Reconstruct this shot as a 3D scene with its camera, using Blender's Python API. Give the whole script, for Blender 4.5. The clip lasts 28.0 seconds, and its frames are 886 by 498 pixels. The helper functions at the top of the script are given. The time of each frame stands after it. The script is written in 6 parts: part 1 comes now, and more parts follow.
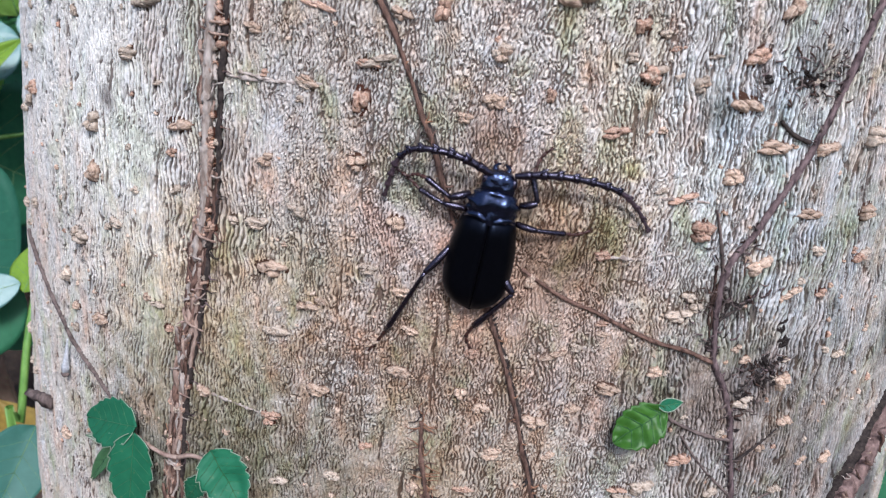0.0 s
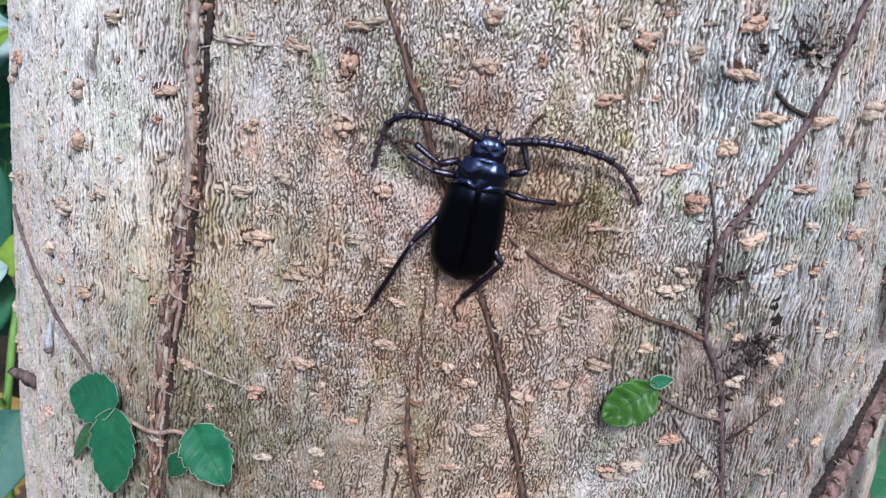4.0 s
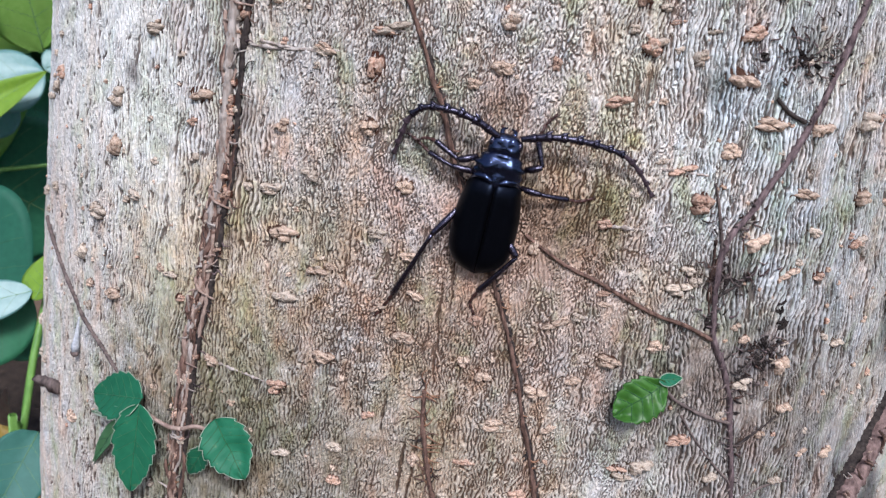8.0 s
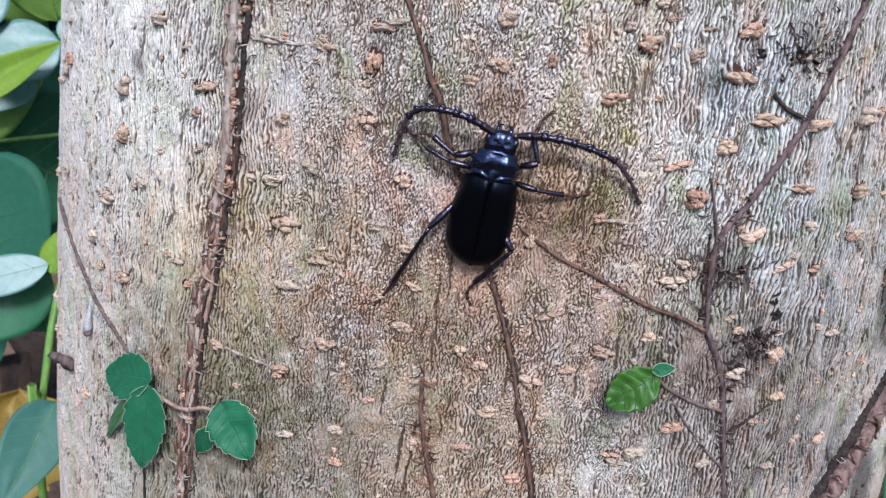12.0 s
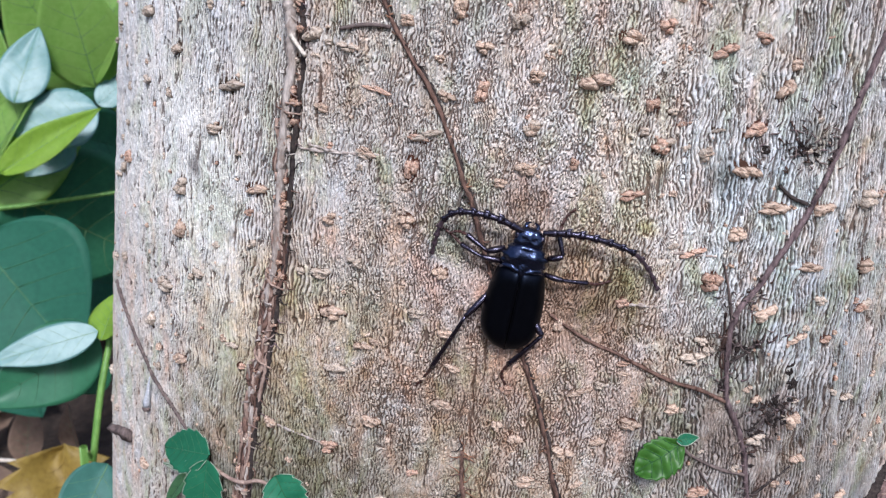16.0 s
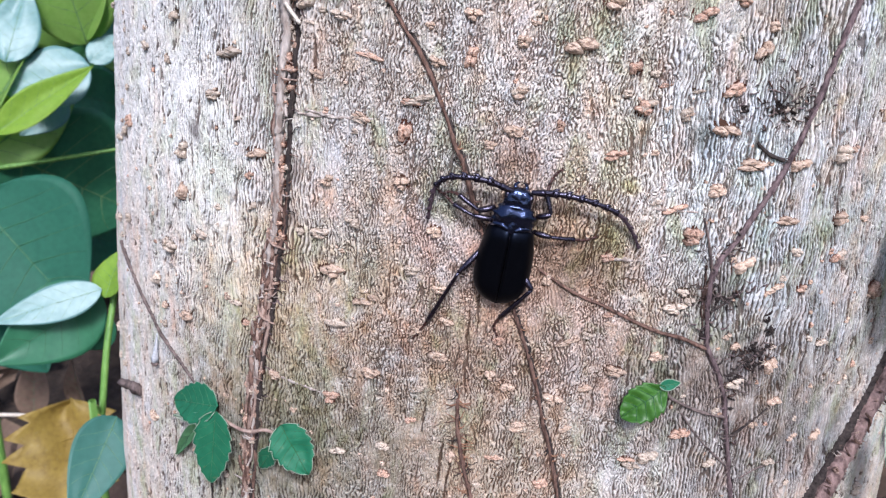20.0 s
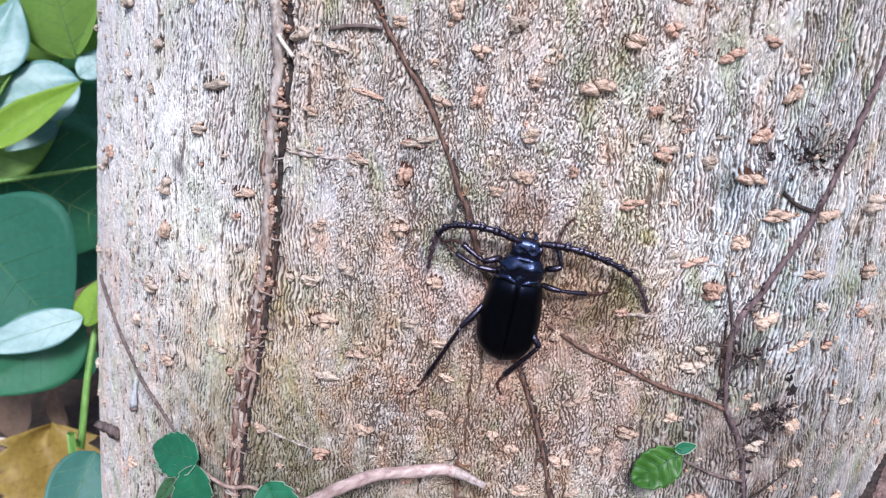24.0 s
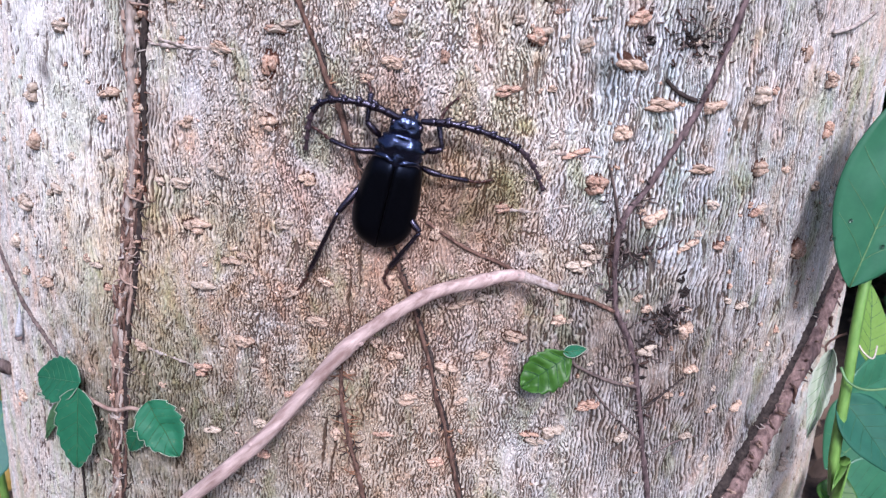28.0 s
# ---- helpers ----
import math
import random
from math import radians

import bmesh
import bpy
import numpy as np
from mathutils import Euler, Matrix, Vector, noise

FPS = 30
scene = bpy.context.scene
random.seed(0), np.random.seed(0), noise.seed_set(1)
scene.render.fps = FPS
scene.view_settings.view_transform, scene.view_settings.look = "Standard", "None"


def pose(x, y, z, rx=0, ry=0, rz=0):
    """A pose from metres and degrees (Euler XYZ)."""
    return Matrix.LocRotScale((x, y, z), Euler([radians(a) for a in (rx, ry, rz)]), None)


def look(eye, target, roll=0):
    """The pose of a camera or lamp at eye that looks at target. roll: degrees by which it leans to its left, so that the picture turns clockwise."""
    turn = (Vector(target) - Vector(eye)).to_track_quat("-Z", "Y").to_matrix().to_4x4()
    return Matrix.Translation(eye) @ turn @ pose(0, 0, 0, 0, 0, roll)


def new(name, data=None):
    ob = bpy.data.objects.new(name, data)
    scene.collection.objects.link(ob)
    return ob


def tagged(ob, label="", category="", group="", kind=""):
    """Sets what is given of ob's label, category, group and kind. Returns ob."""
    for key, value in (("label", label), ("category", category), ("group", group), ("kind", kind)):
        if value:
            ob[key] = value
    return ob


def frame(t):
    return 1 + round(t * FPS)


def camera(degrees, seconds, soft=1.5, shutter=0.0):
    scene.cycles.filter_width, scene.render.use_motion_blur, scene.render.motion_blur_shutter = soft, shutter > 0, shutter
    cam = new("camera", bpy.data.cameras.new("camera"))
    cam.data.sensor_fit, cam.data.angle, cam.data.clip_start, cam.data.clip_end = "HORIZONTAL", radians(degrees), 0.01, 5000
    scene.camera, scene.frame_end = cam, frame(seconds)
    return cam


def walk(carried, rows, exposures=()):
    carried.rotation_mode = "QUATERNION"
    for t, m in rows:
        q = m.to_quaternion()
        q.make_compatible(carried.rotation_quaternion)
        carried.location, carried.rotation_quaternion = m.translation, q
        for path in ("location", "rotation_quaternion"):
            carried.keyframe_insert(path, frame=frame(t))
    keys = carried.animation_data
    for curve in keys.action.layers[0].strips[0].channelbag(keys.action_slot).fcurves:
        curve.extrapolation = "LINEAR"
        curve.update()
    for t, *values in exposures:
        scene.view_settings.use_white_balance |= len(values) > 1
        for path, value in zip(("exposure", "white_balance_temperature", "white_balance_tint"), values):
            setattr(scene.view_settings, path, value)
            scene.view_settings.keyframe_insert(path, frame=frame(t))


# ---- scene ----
# ------------------------------------------------------------------ camera
cam = camera(56.90, 28.0, soft=1.3)
cam.data.dof.use_dof, cam.data.dof.focus_distance, cam.data.dof.aperture_fstop = True, 0.272, 30.0
walk(cam, [
    (0.0, pose(-0.00760, -0.40640, 0.01670, 62.920, -4.563, 3.429)),
    (0.5, pose(-0.00630, -0.40610, 0.01340, 63.145, -4.701, 3.274)),
    (1.0, pose(-0.00710, -0.40720, 0.01090, 62.796, -5.002, 3.773)),
    (1.5, pose(-0.00780, -0.40760, 0.00450, 62.976, -5.284, 3.941)),
    (2.0, pose(-0.00630, -0.40690, 0.00330, 63.119, -5.082, 3.504)),
    (2.5, pose(-0.00480, -0.40780, 0.00580, 63.424, -5.259, 3.458)),
    (3.0, pose(-0.00480, -0.40730, 0.00820, 63.334, -5.196, 3.630)),
    (3.5, pose(-0.00530, -0.40700, 0.00770, 63.251, -5.185, 3.487)),
    (5.5, pose(-0.00220, -0.40800, 0.00460, 63.085, -5.549, 3.570)),
    (6.0, pose(-0.00450, -0.40900, 0.00390, 63.065, -5.606, 3.904)),
    (6.5, pose(-0.00890, -0.41060, 0.00180, 63.885, -5.890, 3.848)),
    (7.0, pose(-0.00860, -0.41440, -0.00510, 66.261, -5.877, 4.112)),
    (7.5, pose(-0.00570, -0.42060, -0.00650, 67.045, -5.719, 3.979)),
    (8.0, pose(-0.00440, -0.42430, -0.00560, 67.409, -5.744, 4.477)),
    (8.5, pose(-0.00360, -0.42610, -0.00630, 67.893, -6.041, 4.578)),
    (9.0, pose(-0.00390, -0.42480, -0.00090, 67.496, -6.012, 4.249)),
    (9.5, pose(-0.00420, -0.42560, -0.00450, 67.462, -6.226, 4.404)),
    (10.0, pose(-0.00380, -0.42370, -0.00240, 66.750, -6.006, 4.335)),
    (10.5, pose(-0.00210, -0.42310, -0.00430, 66.122, -6.162, 4.965)),
    (11.0, pose(-0.00170, -0.42400, -0.00350, 65.901, -5.923, 5.245)),
    (11.5, pose(0.00040, -0.42460, 0.00200, 65.170, -5.619, 5.652)),
    (13.5, pose(0.00010, -0.42500, 0.00770, 64.355, -5.520, 5.806)),
    (14.0, pose(0.00270, -0.42800, 0.01980, 64.620, -4.333, 5.741)),
    (14.5, pose(0.00020, -0.43080, 0.01280, 66.089, -4.272, 5.128)),
    (15.0, pose(-0.00290, -0.43490, 0.02000, 66.157, -4.165, 5.918)),
    (15.5, pose(-0.00800, -0.43850, 0.02370, 66.488, -4.117, 6.687)),
    (16.0, pose(-0.00390, -0.43780, 0.02870, 66.868, -3.408, 6.542)),
    (16.5, pose(-0.01150, -0.44080, 0.03100, 67.227, -3.467, 6.581)),
    (17.0, pose(-0.01630, -0.44310, 0.02810, 67.239, -3.218, 7.260)),
    (17.5, pose(-0.00710, -0.44040, 0.01560, 65.422, -3.115, 7.342)),
    (18.0, pose(0.00220, -0.43490, 0.02030, 63.934, -3.336, 6.062)),
    (18.5, pose(0.00840, -0.43520, 0.02360, 64.068, -3.535, 5.577)),
    (19.0, pose(0.01980, -0.42740, 0.02860, 64.158, -3.393, 4.261)),
    (19.5, pose(0.00940, -0.43900, 0.02830, 63.951, -3.285, 4.165)),
    (20.0, pose(-0.00260, -0.44740, 0.03620, 63.414, -2.758, 5.903)),
    (20.5, pose(-0.00090, -0.44380, 0.03080, 63.334, -3.065, 5.858)),
    (21.0, pose(0.01030, -0.43340, 0.02990, 61.911, -2.556, 5.416)),
    (21.5, pose(0.01210, -0.43330, 0.03670, 62.799, -2.641, 3.026)),
    (23.5, pose(-0.01250, -0.43470, 0.01530, 61.999, -3.516, 6.429)),
    (23.6, pose(-0.01057, -0.43085, 0.02457, 62.957, -3.583, 6.152)),
    (23.7, pose(-0.00902, -0.42774, 0.03202, 63.729, -3.637, 5.929)),
    (23.8, pose(-0.00804, -0.42577, 0.03677, 64.220, -3.670, 5.786)),
    (23.9, pose(-0.00775, -0.42521, 0.03813, 64.360, -3.680, 5.745)),
    (24.0, pose(-0.00780, -0.42530, 0.03790, 64.336, -3.679, 5.752)),
    (24.1, pose(-0.00784, -0.42555, 0.03747, 64.336, -3.728, 5.768)),
    (24.2, pose(-0.00811, -0.42748, 0.03413, 64.328, -4.108, 5.895)),
    (24.3, pose(-0.00850, -0.43017, 0.02949, 64.316, -4.637, 6.071)),
    (24.4, pose(-0.00874, -0.43185, 0.02659, 64.308, -4.968, 6.181)),
    (24.5, pose(-0.00900, -0.43370, 0.02340, 64.297, -5.332, 6.303)),
    (25.0, pose(-0.00580, -0.43420, 0.01550, 63.017, -4.945, 6.441)),
    (25.5, pose(0.00420, -0.42690, 0.01810, 62.342, -4.609, 5.312)),
    (26.0, pose(0.01070, -0.42770, 0.01310, 62.513, -4.260, 4.492)),
    (26.5, pose(0.01780, -0.42650, 0.00810, 62.318, -4.402, 3.933)),
    (27.0, pose(0.02080, -0.42770, 0.00920, 61.884, -4.297, 3.555)),
    (27.5, pose(0.02020, -0.42050, 0.01720, 62.938, -4.356, 3.138)),
    (28.0, pose(0.02060, -0.42430, 0.01410, 62.855, -3.940, 3.298)),
], exposures=((0.0, 0.90, 5720, 13), (17.5, 0.93, 5720, 14), (20.0, 1.14, 5700, 16), (24.5, 1.14, 5690, 17), (28.0, 1.10, 5680, 23)))

# ------------------------------------------------------------------ light
world = bpy.data.worlds.new("overcast_sky")
scene.world = world
world.use_nodes = True
SUN_UP, SUN_TURN = 50.0, 168.0          # height, and compass turn from +y, in degrees
sky = world.node_tree.nodes.new("ShaderNodeTexSky")
sky.sky_type, sky.sun_disc = "NISHITA", False
sky.sun_elevation, sky.sun_rotation = radians(SUN_UP), radians(SUN_TURN)
sky.air_density, sky.dust_density = 0.9, 3.0
back = world.node_tree.nodes["Background"]
back.inputs["Strength"].default_value = 0.075
world.node_tree.links.new(sky.outputs[0], back.inputs[0])
sun = new("sun", bpy.data.lights.new("sun", "SUN"))
sun.data.energy, sun.data.angle, sun.data.color = 1.60, radians(13), (1.0, 0.97, 0.93)
sun_way = Vector((math.sin(radians(SUN_TURN)) * math.cos(radians(SUN_UP)),
                  math.cos(radians(SUN_TURN)) * math.cos(radians(SUN_UP)), math.sin(radians(SUN_UP))))
sun.matrix_world = look(sun_way * 5, (0, 0, 0))


# ------------------------------------------------------------------ materials
def shader(name, rough=0.6, metal=0.0):
    m = bpy.data.materials.new(name)
    m.use_nodes = True
    n, l = m.node_tree.nodes, m.node_tree.links
    b = n["Principled BSDF"]
    b.inputs["Roughness"].default_value, b.inputs["Metallic"].default_value = rough, metal
    return m, n, l, b


def noise_node(n, l, scale, detail=4, rough=0.55, stretch=None, warp=0.0, space="Object"):
    c = n.new("ShaderNodeTexCoord")
    mp = n.new("ShaderNodeMapping")
    mp.inputs["Scale"].default_value = stretch or (1, 1, 1)
    l.new(c.outputs[space], mp.inputs[0])
    t = n.new("ShaderNodeTexNoise")
    t.inputs["Scale"].default_value, t.inputs["Detail"].default_value = scale, detail
    t.inputs["Roughness"].default_value, t.inputs["Distortion"].default_value = rough, warp
    l.new(mp.outputs[0], t.inputs["Vector"])
    return t


def ramp(n, l, fac, stops):
    r = n.new("ShaderNodeValToRGB")
    r.color_ramp.elements[0].position, r.color_ramp.elements[0].color = stops[0][0], (*stops[0][1], 1)
    r.color_ramp.elements[1].position, r.color_ramp.elements[1].color = stops[-1][0], (*stops[-1][1], 1)
    for p, c in stops[1:-1]:
        r.color_ramp.elements.new(p).color = (*c, 1)
    l.new(fac, r.inputs[0])
    return r.outputs[0]


def mixed(n, l, fac, a, b, how="MIX"):
    m = n.new("ShaderNodeMix")
    m.data_type, m.blend_type = "RGBA", how
    for sock, v in ((m.inputs[0], fac), (m.inputs[6], a), (m.inputs[7], b)):
        if isinstance(v, (int, float)):
            sock.default_value = v
        elif isinstance(v, tuple):
            sock.default_value = (*v, 1)
        else:
            l.new(v, sock)
    return m.outputs[2]


def bumped(n, l, b, height, strength, far):
    k = n.new("ShaderNodeBump")
    k.inputs["Strength"].default_value, k.inputs["Distance"].default_value = strength, far
    l.new(height, k.inputs["Height"])
    l.new(k.outputs[0], b.inputs["Normal"])
    return k


def plain(name, low, high, scale=300, rough=0.6, bump=0.3, far=0.0004, stretch=None, coat=0.0, random_tint=0.0, spec=0.5, sheen=None, ior=1.5):
    m, n, l, b = shader(name, rough)
    b.inputs["IOR"].default_value = ior
    t = noise_node(n, l, scale, 5, 0.6, stretch)
    u = noise_node(n, l, scale * 0.17, 3, 0.5, stretch)
    col = mixed(n, l, u.outputs[0], ramp(n, l, t.outputs[0], ((0.3, low), (0.7, high))),
                ramp(n, l, t.outputs[0], ((0.35, tuple(0.72 * v for v in low)), (0.8, tuple(min(1, 1.08 * v) for v in high)))))
    if random_tint:
        o = n.new("ShaderNodeObjectInfo")
        h = n.new("ShaderNodeHueSaturation")
        r = n.new("ShaderNodeMapRange")
        r.inputs[3].default_value, r.inputs[4].default_value = 1 - random_tint, 1 + random_tint
        l.new(o.outputs["Random"], r.inputs[0])
        l.new(r.outputs[0], h.inputs["Value"])
        l.new(col, h.inputs["Color"])
        col = h.outputs[0]
    l.new(col, b.inputs["Base Color"])
    b.inputs["Coat Weight"].default_value, b.inputs["Coat Roughness"].default_value = coat, 0.3
    if sheen:
        b.inputs["Specular Tint"].default_value = (*sheen, 1)
    b.inputs["Specular IOR Level"].default_value = spec
    bumped(n, l, b, t.outputs[0], bump, far)
    return m


def crack_lines(n, l, scale, stretch, detail, wobble, seed):
    """Distance from wavering lines: 0 on a crack, rising to about 0.2 between cracks."""
    t = noise_node(n, l, scale, detail, 0.5, stretch, wobble)
    t.inputs["Vector"].links[0].from_node.inputs["Location"].default_value = (seed, seed * 0.7, seed * 1.3)
    s = n.new("ShaderNodeMath")
    s.operation, s.inputs[1].default_value = "SUBTRACT", 0.5
    l.new(t.outputs[0], s.inputs[0])
    a = n.new("ShaderNodeMath")
    a.operation = "ABSOLUTE"
    l.new(s.outputs[0], a.inputs[0])
    return a.outputs[0]


def stain_and_light(n, l, col, spot, size, tint, most):
    """A blotch of the given tint round a spot on the bark, with a ragged rim; for stains and for painted light and
    shade.
    """
    c = n.new("ShaderNodeTexCoord")
    d = n.new("ShaderNodeVectorMath")
    d.operation = "DISTANCE"
    d.inputs[1].default_value = spot
    l.new(c.outputs["Object"], d.inputs[0])
    w = noise_node(n, l, 180, 4, 0.65)
    m = n.new("ShaderNodeMath")
    m.operation, m.inputs[1].default_value = "MULTIPLY_ADD", -1.3 * size
    l.new(w.outputs[0], m.inputs[0])
    l.new(d.outputs["Value"], m.inputs[2])
    r = n.new("ShaderNodeMapRange")
    r.inputs[1].default_value, r.inputs[2].default_value = -0.45 * size, 0.45 * size
    r.inputs[3].default_value, r.inputs[4].default_value = most, 0.0
    l.new(m.outputs[0], r.inputs[0])
    return mixed(n, l, r.outputs[0], col, tint, "MULTIPLY")


def bark_material():
    m, n, l, b = shader("grey_bark", 0.85)
    b.inputs["Specular IOR Level"].default_value = 0.2
    small = crack_lines(n, l, 640, (1, 1, 0.16), 2.0, 0.5, 0.0)
    fine = noise_node(n, l, 1500, 4, 0.65, (1, 1, 0.45), 0.3)
    patch = noise_node(n, l, 20, 4, 0.6, (1, 1, 0.6))
    blend = noise_node(n, l, 75, 5, 0.65, (1, 1, 0.45), 0.4)
    algae = noise_node(n, l, 38, 5, 0.6, (1, 1, 0.7), 0.5)
    # height of the ribs between the two sets of cracks
    sm = n.new("ShaderNodeMapRange")
    sm.inputs[2].default_value = 0.055
    l.new(small, sm.inputs[0])
    weak = noise_node(n, l, 210, 3, 0.6, (1, 1, 0.4))
    keep = n.new("ShaderNodeMapRange")
    keep.inputs[1].default_value, keep.inputs[2].default_value, keep.inputs[3].default_value, keep.inputs[4].default_value = 0.34, 0.64, 0.45, 0.95
    l.new(weak.outputs[0], keep.inputs[0])
    lift = n.new("ShaderNodeMix")
    lift.inputs[3].default_value = 0.9
    l.new(keep.outputs[0], lift.inputs[0])
    l.new(sm.outputs[0], lift.inputs[2])
    rib = lift
    # Parted bark is coloured dark: brown inner bark plus crease shade painted in.
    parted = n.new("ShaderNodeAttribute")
    parted.attribute_name = "split_shade"
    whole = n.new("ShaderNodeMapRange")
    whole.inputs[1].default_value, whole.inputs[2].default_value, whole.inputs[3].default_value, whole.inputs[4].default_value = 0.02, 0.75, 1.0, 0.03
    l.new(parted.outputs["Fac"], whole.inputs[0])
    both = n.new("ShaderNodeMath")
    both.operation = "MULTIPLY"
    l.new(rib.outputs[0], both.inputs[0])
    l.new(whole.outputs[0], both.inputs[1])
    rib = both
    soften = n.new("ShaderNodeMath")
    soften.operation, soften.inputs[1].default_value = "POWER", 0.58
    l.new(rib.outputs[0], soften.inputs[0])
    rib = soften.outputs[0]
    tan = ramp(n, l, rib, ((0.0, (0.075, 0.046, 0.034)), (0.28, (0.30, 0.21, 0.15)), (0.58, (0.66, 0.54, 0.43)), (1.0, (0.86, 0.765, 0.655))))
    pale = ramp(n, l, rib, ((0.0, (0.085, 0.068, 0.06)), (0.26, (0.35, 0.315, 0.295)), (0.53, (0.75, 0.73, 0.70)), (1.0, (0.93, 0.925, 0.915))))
    tone = ramp(n, l, patch.outputs[0], ((0.34, (0, 0, 0)), (0.68, (1, 1, 1))))
    # Upper left side mixed towards white: its brighter light is painted into the colour.
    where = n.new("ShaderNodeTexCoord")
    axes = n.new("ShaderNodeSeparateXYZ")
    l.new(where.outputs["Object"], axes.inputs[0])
    lit_flank = n.new("ShaderNodeMapRange")
    lit_flank.inputs[1].default_value, lit_flank.inputs[2].default_value, lit_flank.inputs[3].default_value, lit_flank.inputs[4].default_value = -0.068, -0.108, 0.0, 0.9
    l.new(axes.outputs[0], lit_flank.inputs[0])
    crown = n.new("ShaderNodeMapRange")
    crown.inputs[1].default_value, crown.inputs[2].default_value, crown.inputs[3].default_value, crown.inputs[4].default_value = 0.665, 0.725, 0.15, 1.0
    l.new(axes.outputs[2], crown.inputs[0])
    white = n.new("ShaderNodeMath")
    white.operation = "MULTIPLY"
    l.new(lit_flank.outputs[0], white.inputs[0])
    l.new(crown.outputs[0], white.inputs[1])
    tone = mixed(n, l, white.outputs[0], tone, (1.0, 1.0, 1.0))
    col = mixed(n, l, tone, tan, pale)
    green = ramp(n, l, algae.outputs[0], ((0.54, (0, 0, 0)), (0.72, (0.55, 0.55, 0.55))))
    col = mixed(n, l, green, col, (0.62, 0.70, 0.44), "MULTIPLY")
    hues = ramp(n, l, blend.outputs[0], ((0.34, (0.70, 0.79, 0.60)), (0.46, (0.95, 0.97, 0.97)), (0.57, (1.0, 0.97, 0.95)), (0.68, (0.98, 0.79, 0.70))))
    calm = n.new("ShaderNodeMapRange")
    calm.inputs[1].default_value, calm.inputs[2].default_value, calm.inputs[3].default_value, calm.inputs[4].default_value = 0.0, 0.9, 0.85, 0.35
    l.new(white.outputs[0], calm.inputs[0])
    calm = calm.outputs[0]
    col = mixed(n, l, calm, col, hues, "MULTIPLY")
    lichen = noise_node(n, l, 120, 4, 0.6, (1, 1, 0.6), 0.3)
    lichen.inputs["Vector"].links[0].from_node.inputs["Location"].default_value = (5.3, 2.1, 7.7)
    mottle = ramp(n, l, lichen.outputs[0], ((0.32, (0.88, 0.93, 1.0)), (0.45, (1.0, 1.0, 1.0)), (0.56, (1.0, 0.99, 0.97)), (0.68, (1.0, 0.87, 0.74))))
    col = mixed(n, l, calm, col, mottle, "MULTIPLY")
    col = mixed(n, l, 0.4, col, ramp(n, l, fine.outputs[0], ((0.3, (0.42, 0.38, 0.35)), (0.66, (1.0, 1.0, 1.0)))), "MULTIPLY")
    col = stain_and_light(n, l, col, (-0.0014, -0.2063, 0.7478), 0.0085, (0.55, 0.47, 0.42), 0.80)
    col = stain_and_light(n, l, col, (0.0205, -0.2085, 0.7150), 0.0165, (0.52, 0.48, 0.41), 0.88)
    col = stain_and_light(n, l, col, (0.0573, -0.1968, 0.7581), 0.0074, (0.35, 0.38, 0.36), 0.85)
    col = stain_and_light(n, l, col, (0.0874, -0.1950, 0.6747), 0.0114, (0.36, 0.34, 0.35), 0.80)
    col = stain_and_light(n, l, col, (0.0708, -0.1984, 0.7049), 0.0109, (0.36, 0.33, 0.31), 0.80)
    col = stain_and_light(n, l, col, (0.0835, -0.1860, 0.7678), 0.0106, (0.42, 0.42, 0.42), 0.75)
    col = stain_and_light(n, l, col, (0.0059, -0.2102, 0.7101), 0.0580, (0.95, 0.75, 0.655), 0.95)
    col = stain_and_light(n, l, col, (-0.0094, -0.2170, 0.6414), 0.0499, (0.78, 0.71, 0.62), 0.90)
    # Olive brown of the lower left, with leaf shade painted in.
    col = stain_and_light(n, l, col, (-0.0766, -0.2050, 0.6264), 0.0651, (0.42, 0.40, 0.31), 0.90)
    # Next four tints brighten the upper bark: painted light, upper right also bluer.
    col = stain_and_light(n, l, col, (-0.1191, -0.1704, 0.7326), 0.0651, (1.25, 1.26, 1.22), 0.90)
    col = stain_and_light(n, l, col, (0.0591, -0.1977, 0.7460), 0.0540, (1.08, 1.19, 1.26), 0.90)
    col = stain_and_light(n, l, col, (0.0100, -0.2000, 0.7750), 0.0440, (1.24, 1.23, 1.22), 0.90)
    col = stain_and_light(n, l, col, (0.0350, -0.2030, 0.7450), 0.0240, (1.20, 1.22, 1.22), 0.85)
    # Shade of the vine leaves on the lower left, painted into the colour.
    col = stain_and_light(n, l, col, (-0.1050, -0.1900, 0.6050), 0.0500, (0.62, 0.59, 0.50), 0.85)
    # Lower right darker, nearly grey.
    col = stain_and_light(n, l, col, (0.1095, -0.1872, 0.6429), 0.0560, (0.52, 0.52, 0.53), 0.90)
    col = stain_and_light(n, l, col, (0.1050, -0.1830, 0.7050), 0.0480, (0.86, 0.94, 1.02), 0.90)
    col = stain_and_light(n, l, col, (-0.0900, -0.1900, 0.6700), 0.0450, (1.0, 0.95, 0.76), 0.90)
    col = stain_and_light(n, l, col, (-0.0640, -0.1990, 0.6980), 0.0430, (0.97, 0.83, 0.71), 0.85)
    # Two darker blotches right of the middle, low down.
    col = stain_and_light(n, l, col, (0.0598, -0.2060, 0.6672), 0.0340, (0.62, 0.55, 0.50), 0.85)
    col = stain_and_light(n, l, col, (0.0740, -0.2030, 0.6720), 0.0300, (0.70, 0.68, 0.67), 0.85)
    # Shade right of the left vine, painted dark in two spots.
    col = stain_and_light(n, l, col, (-0.0751, -0.1938, 0.7339), 0.0052, (0.35, 0.28, 0.26), 0.80)
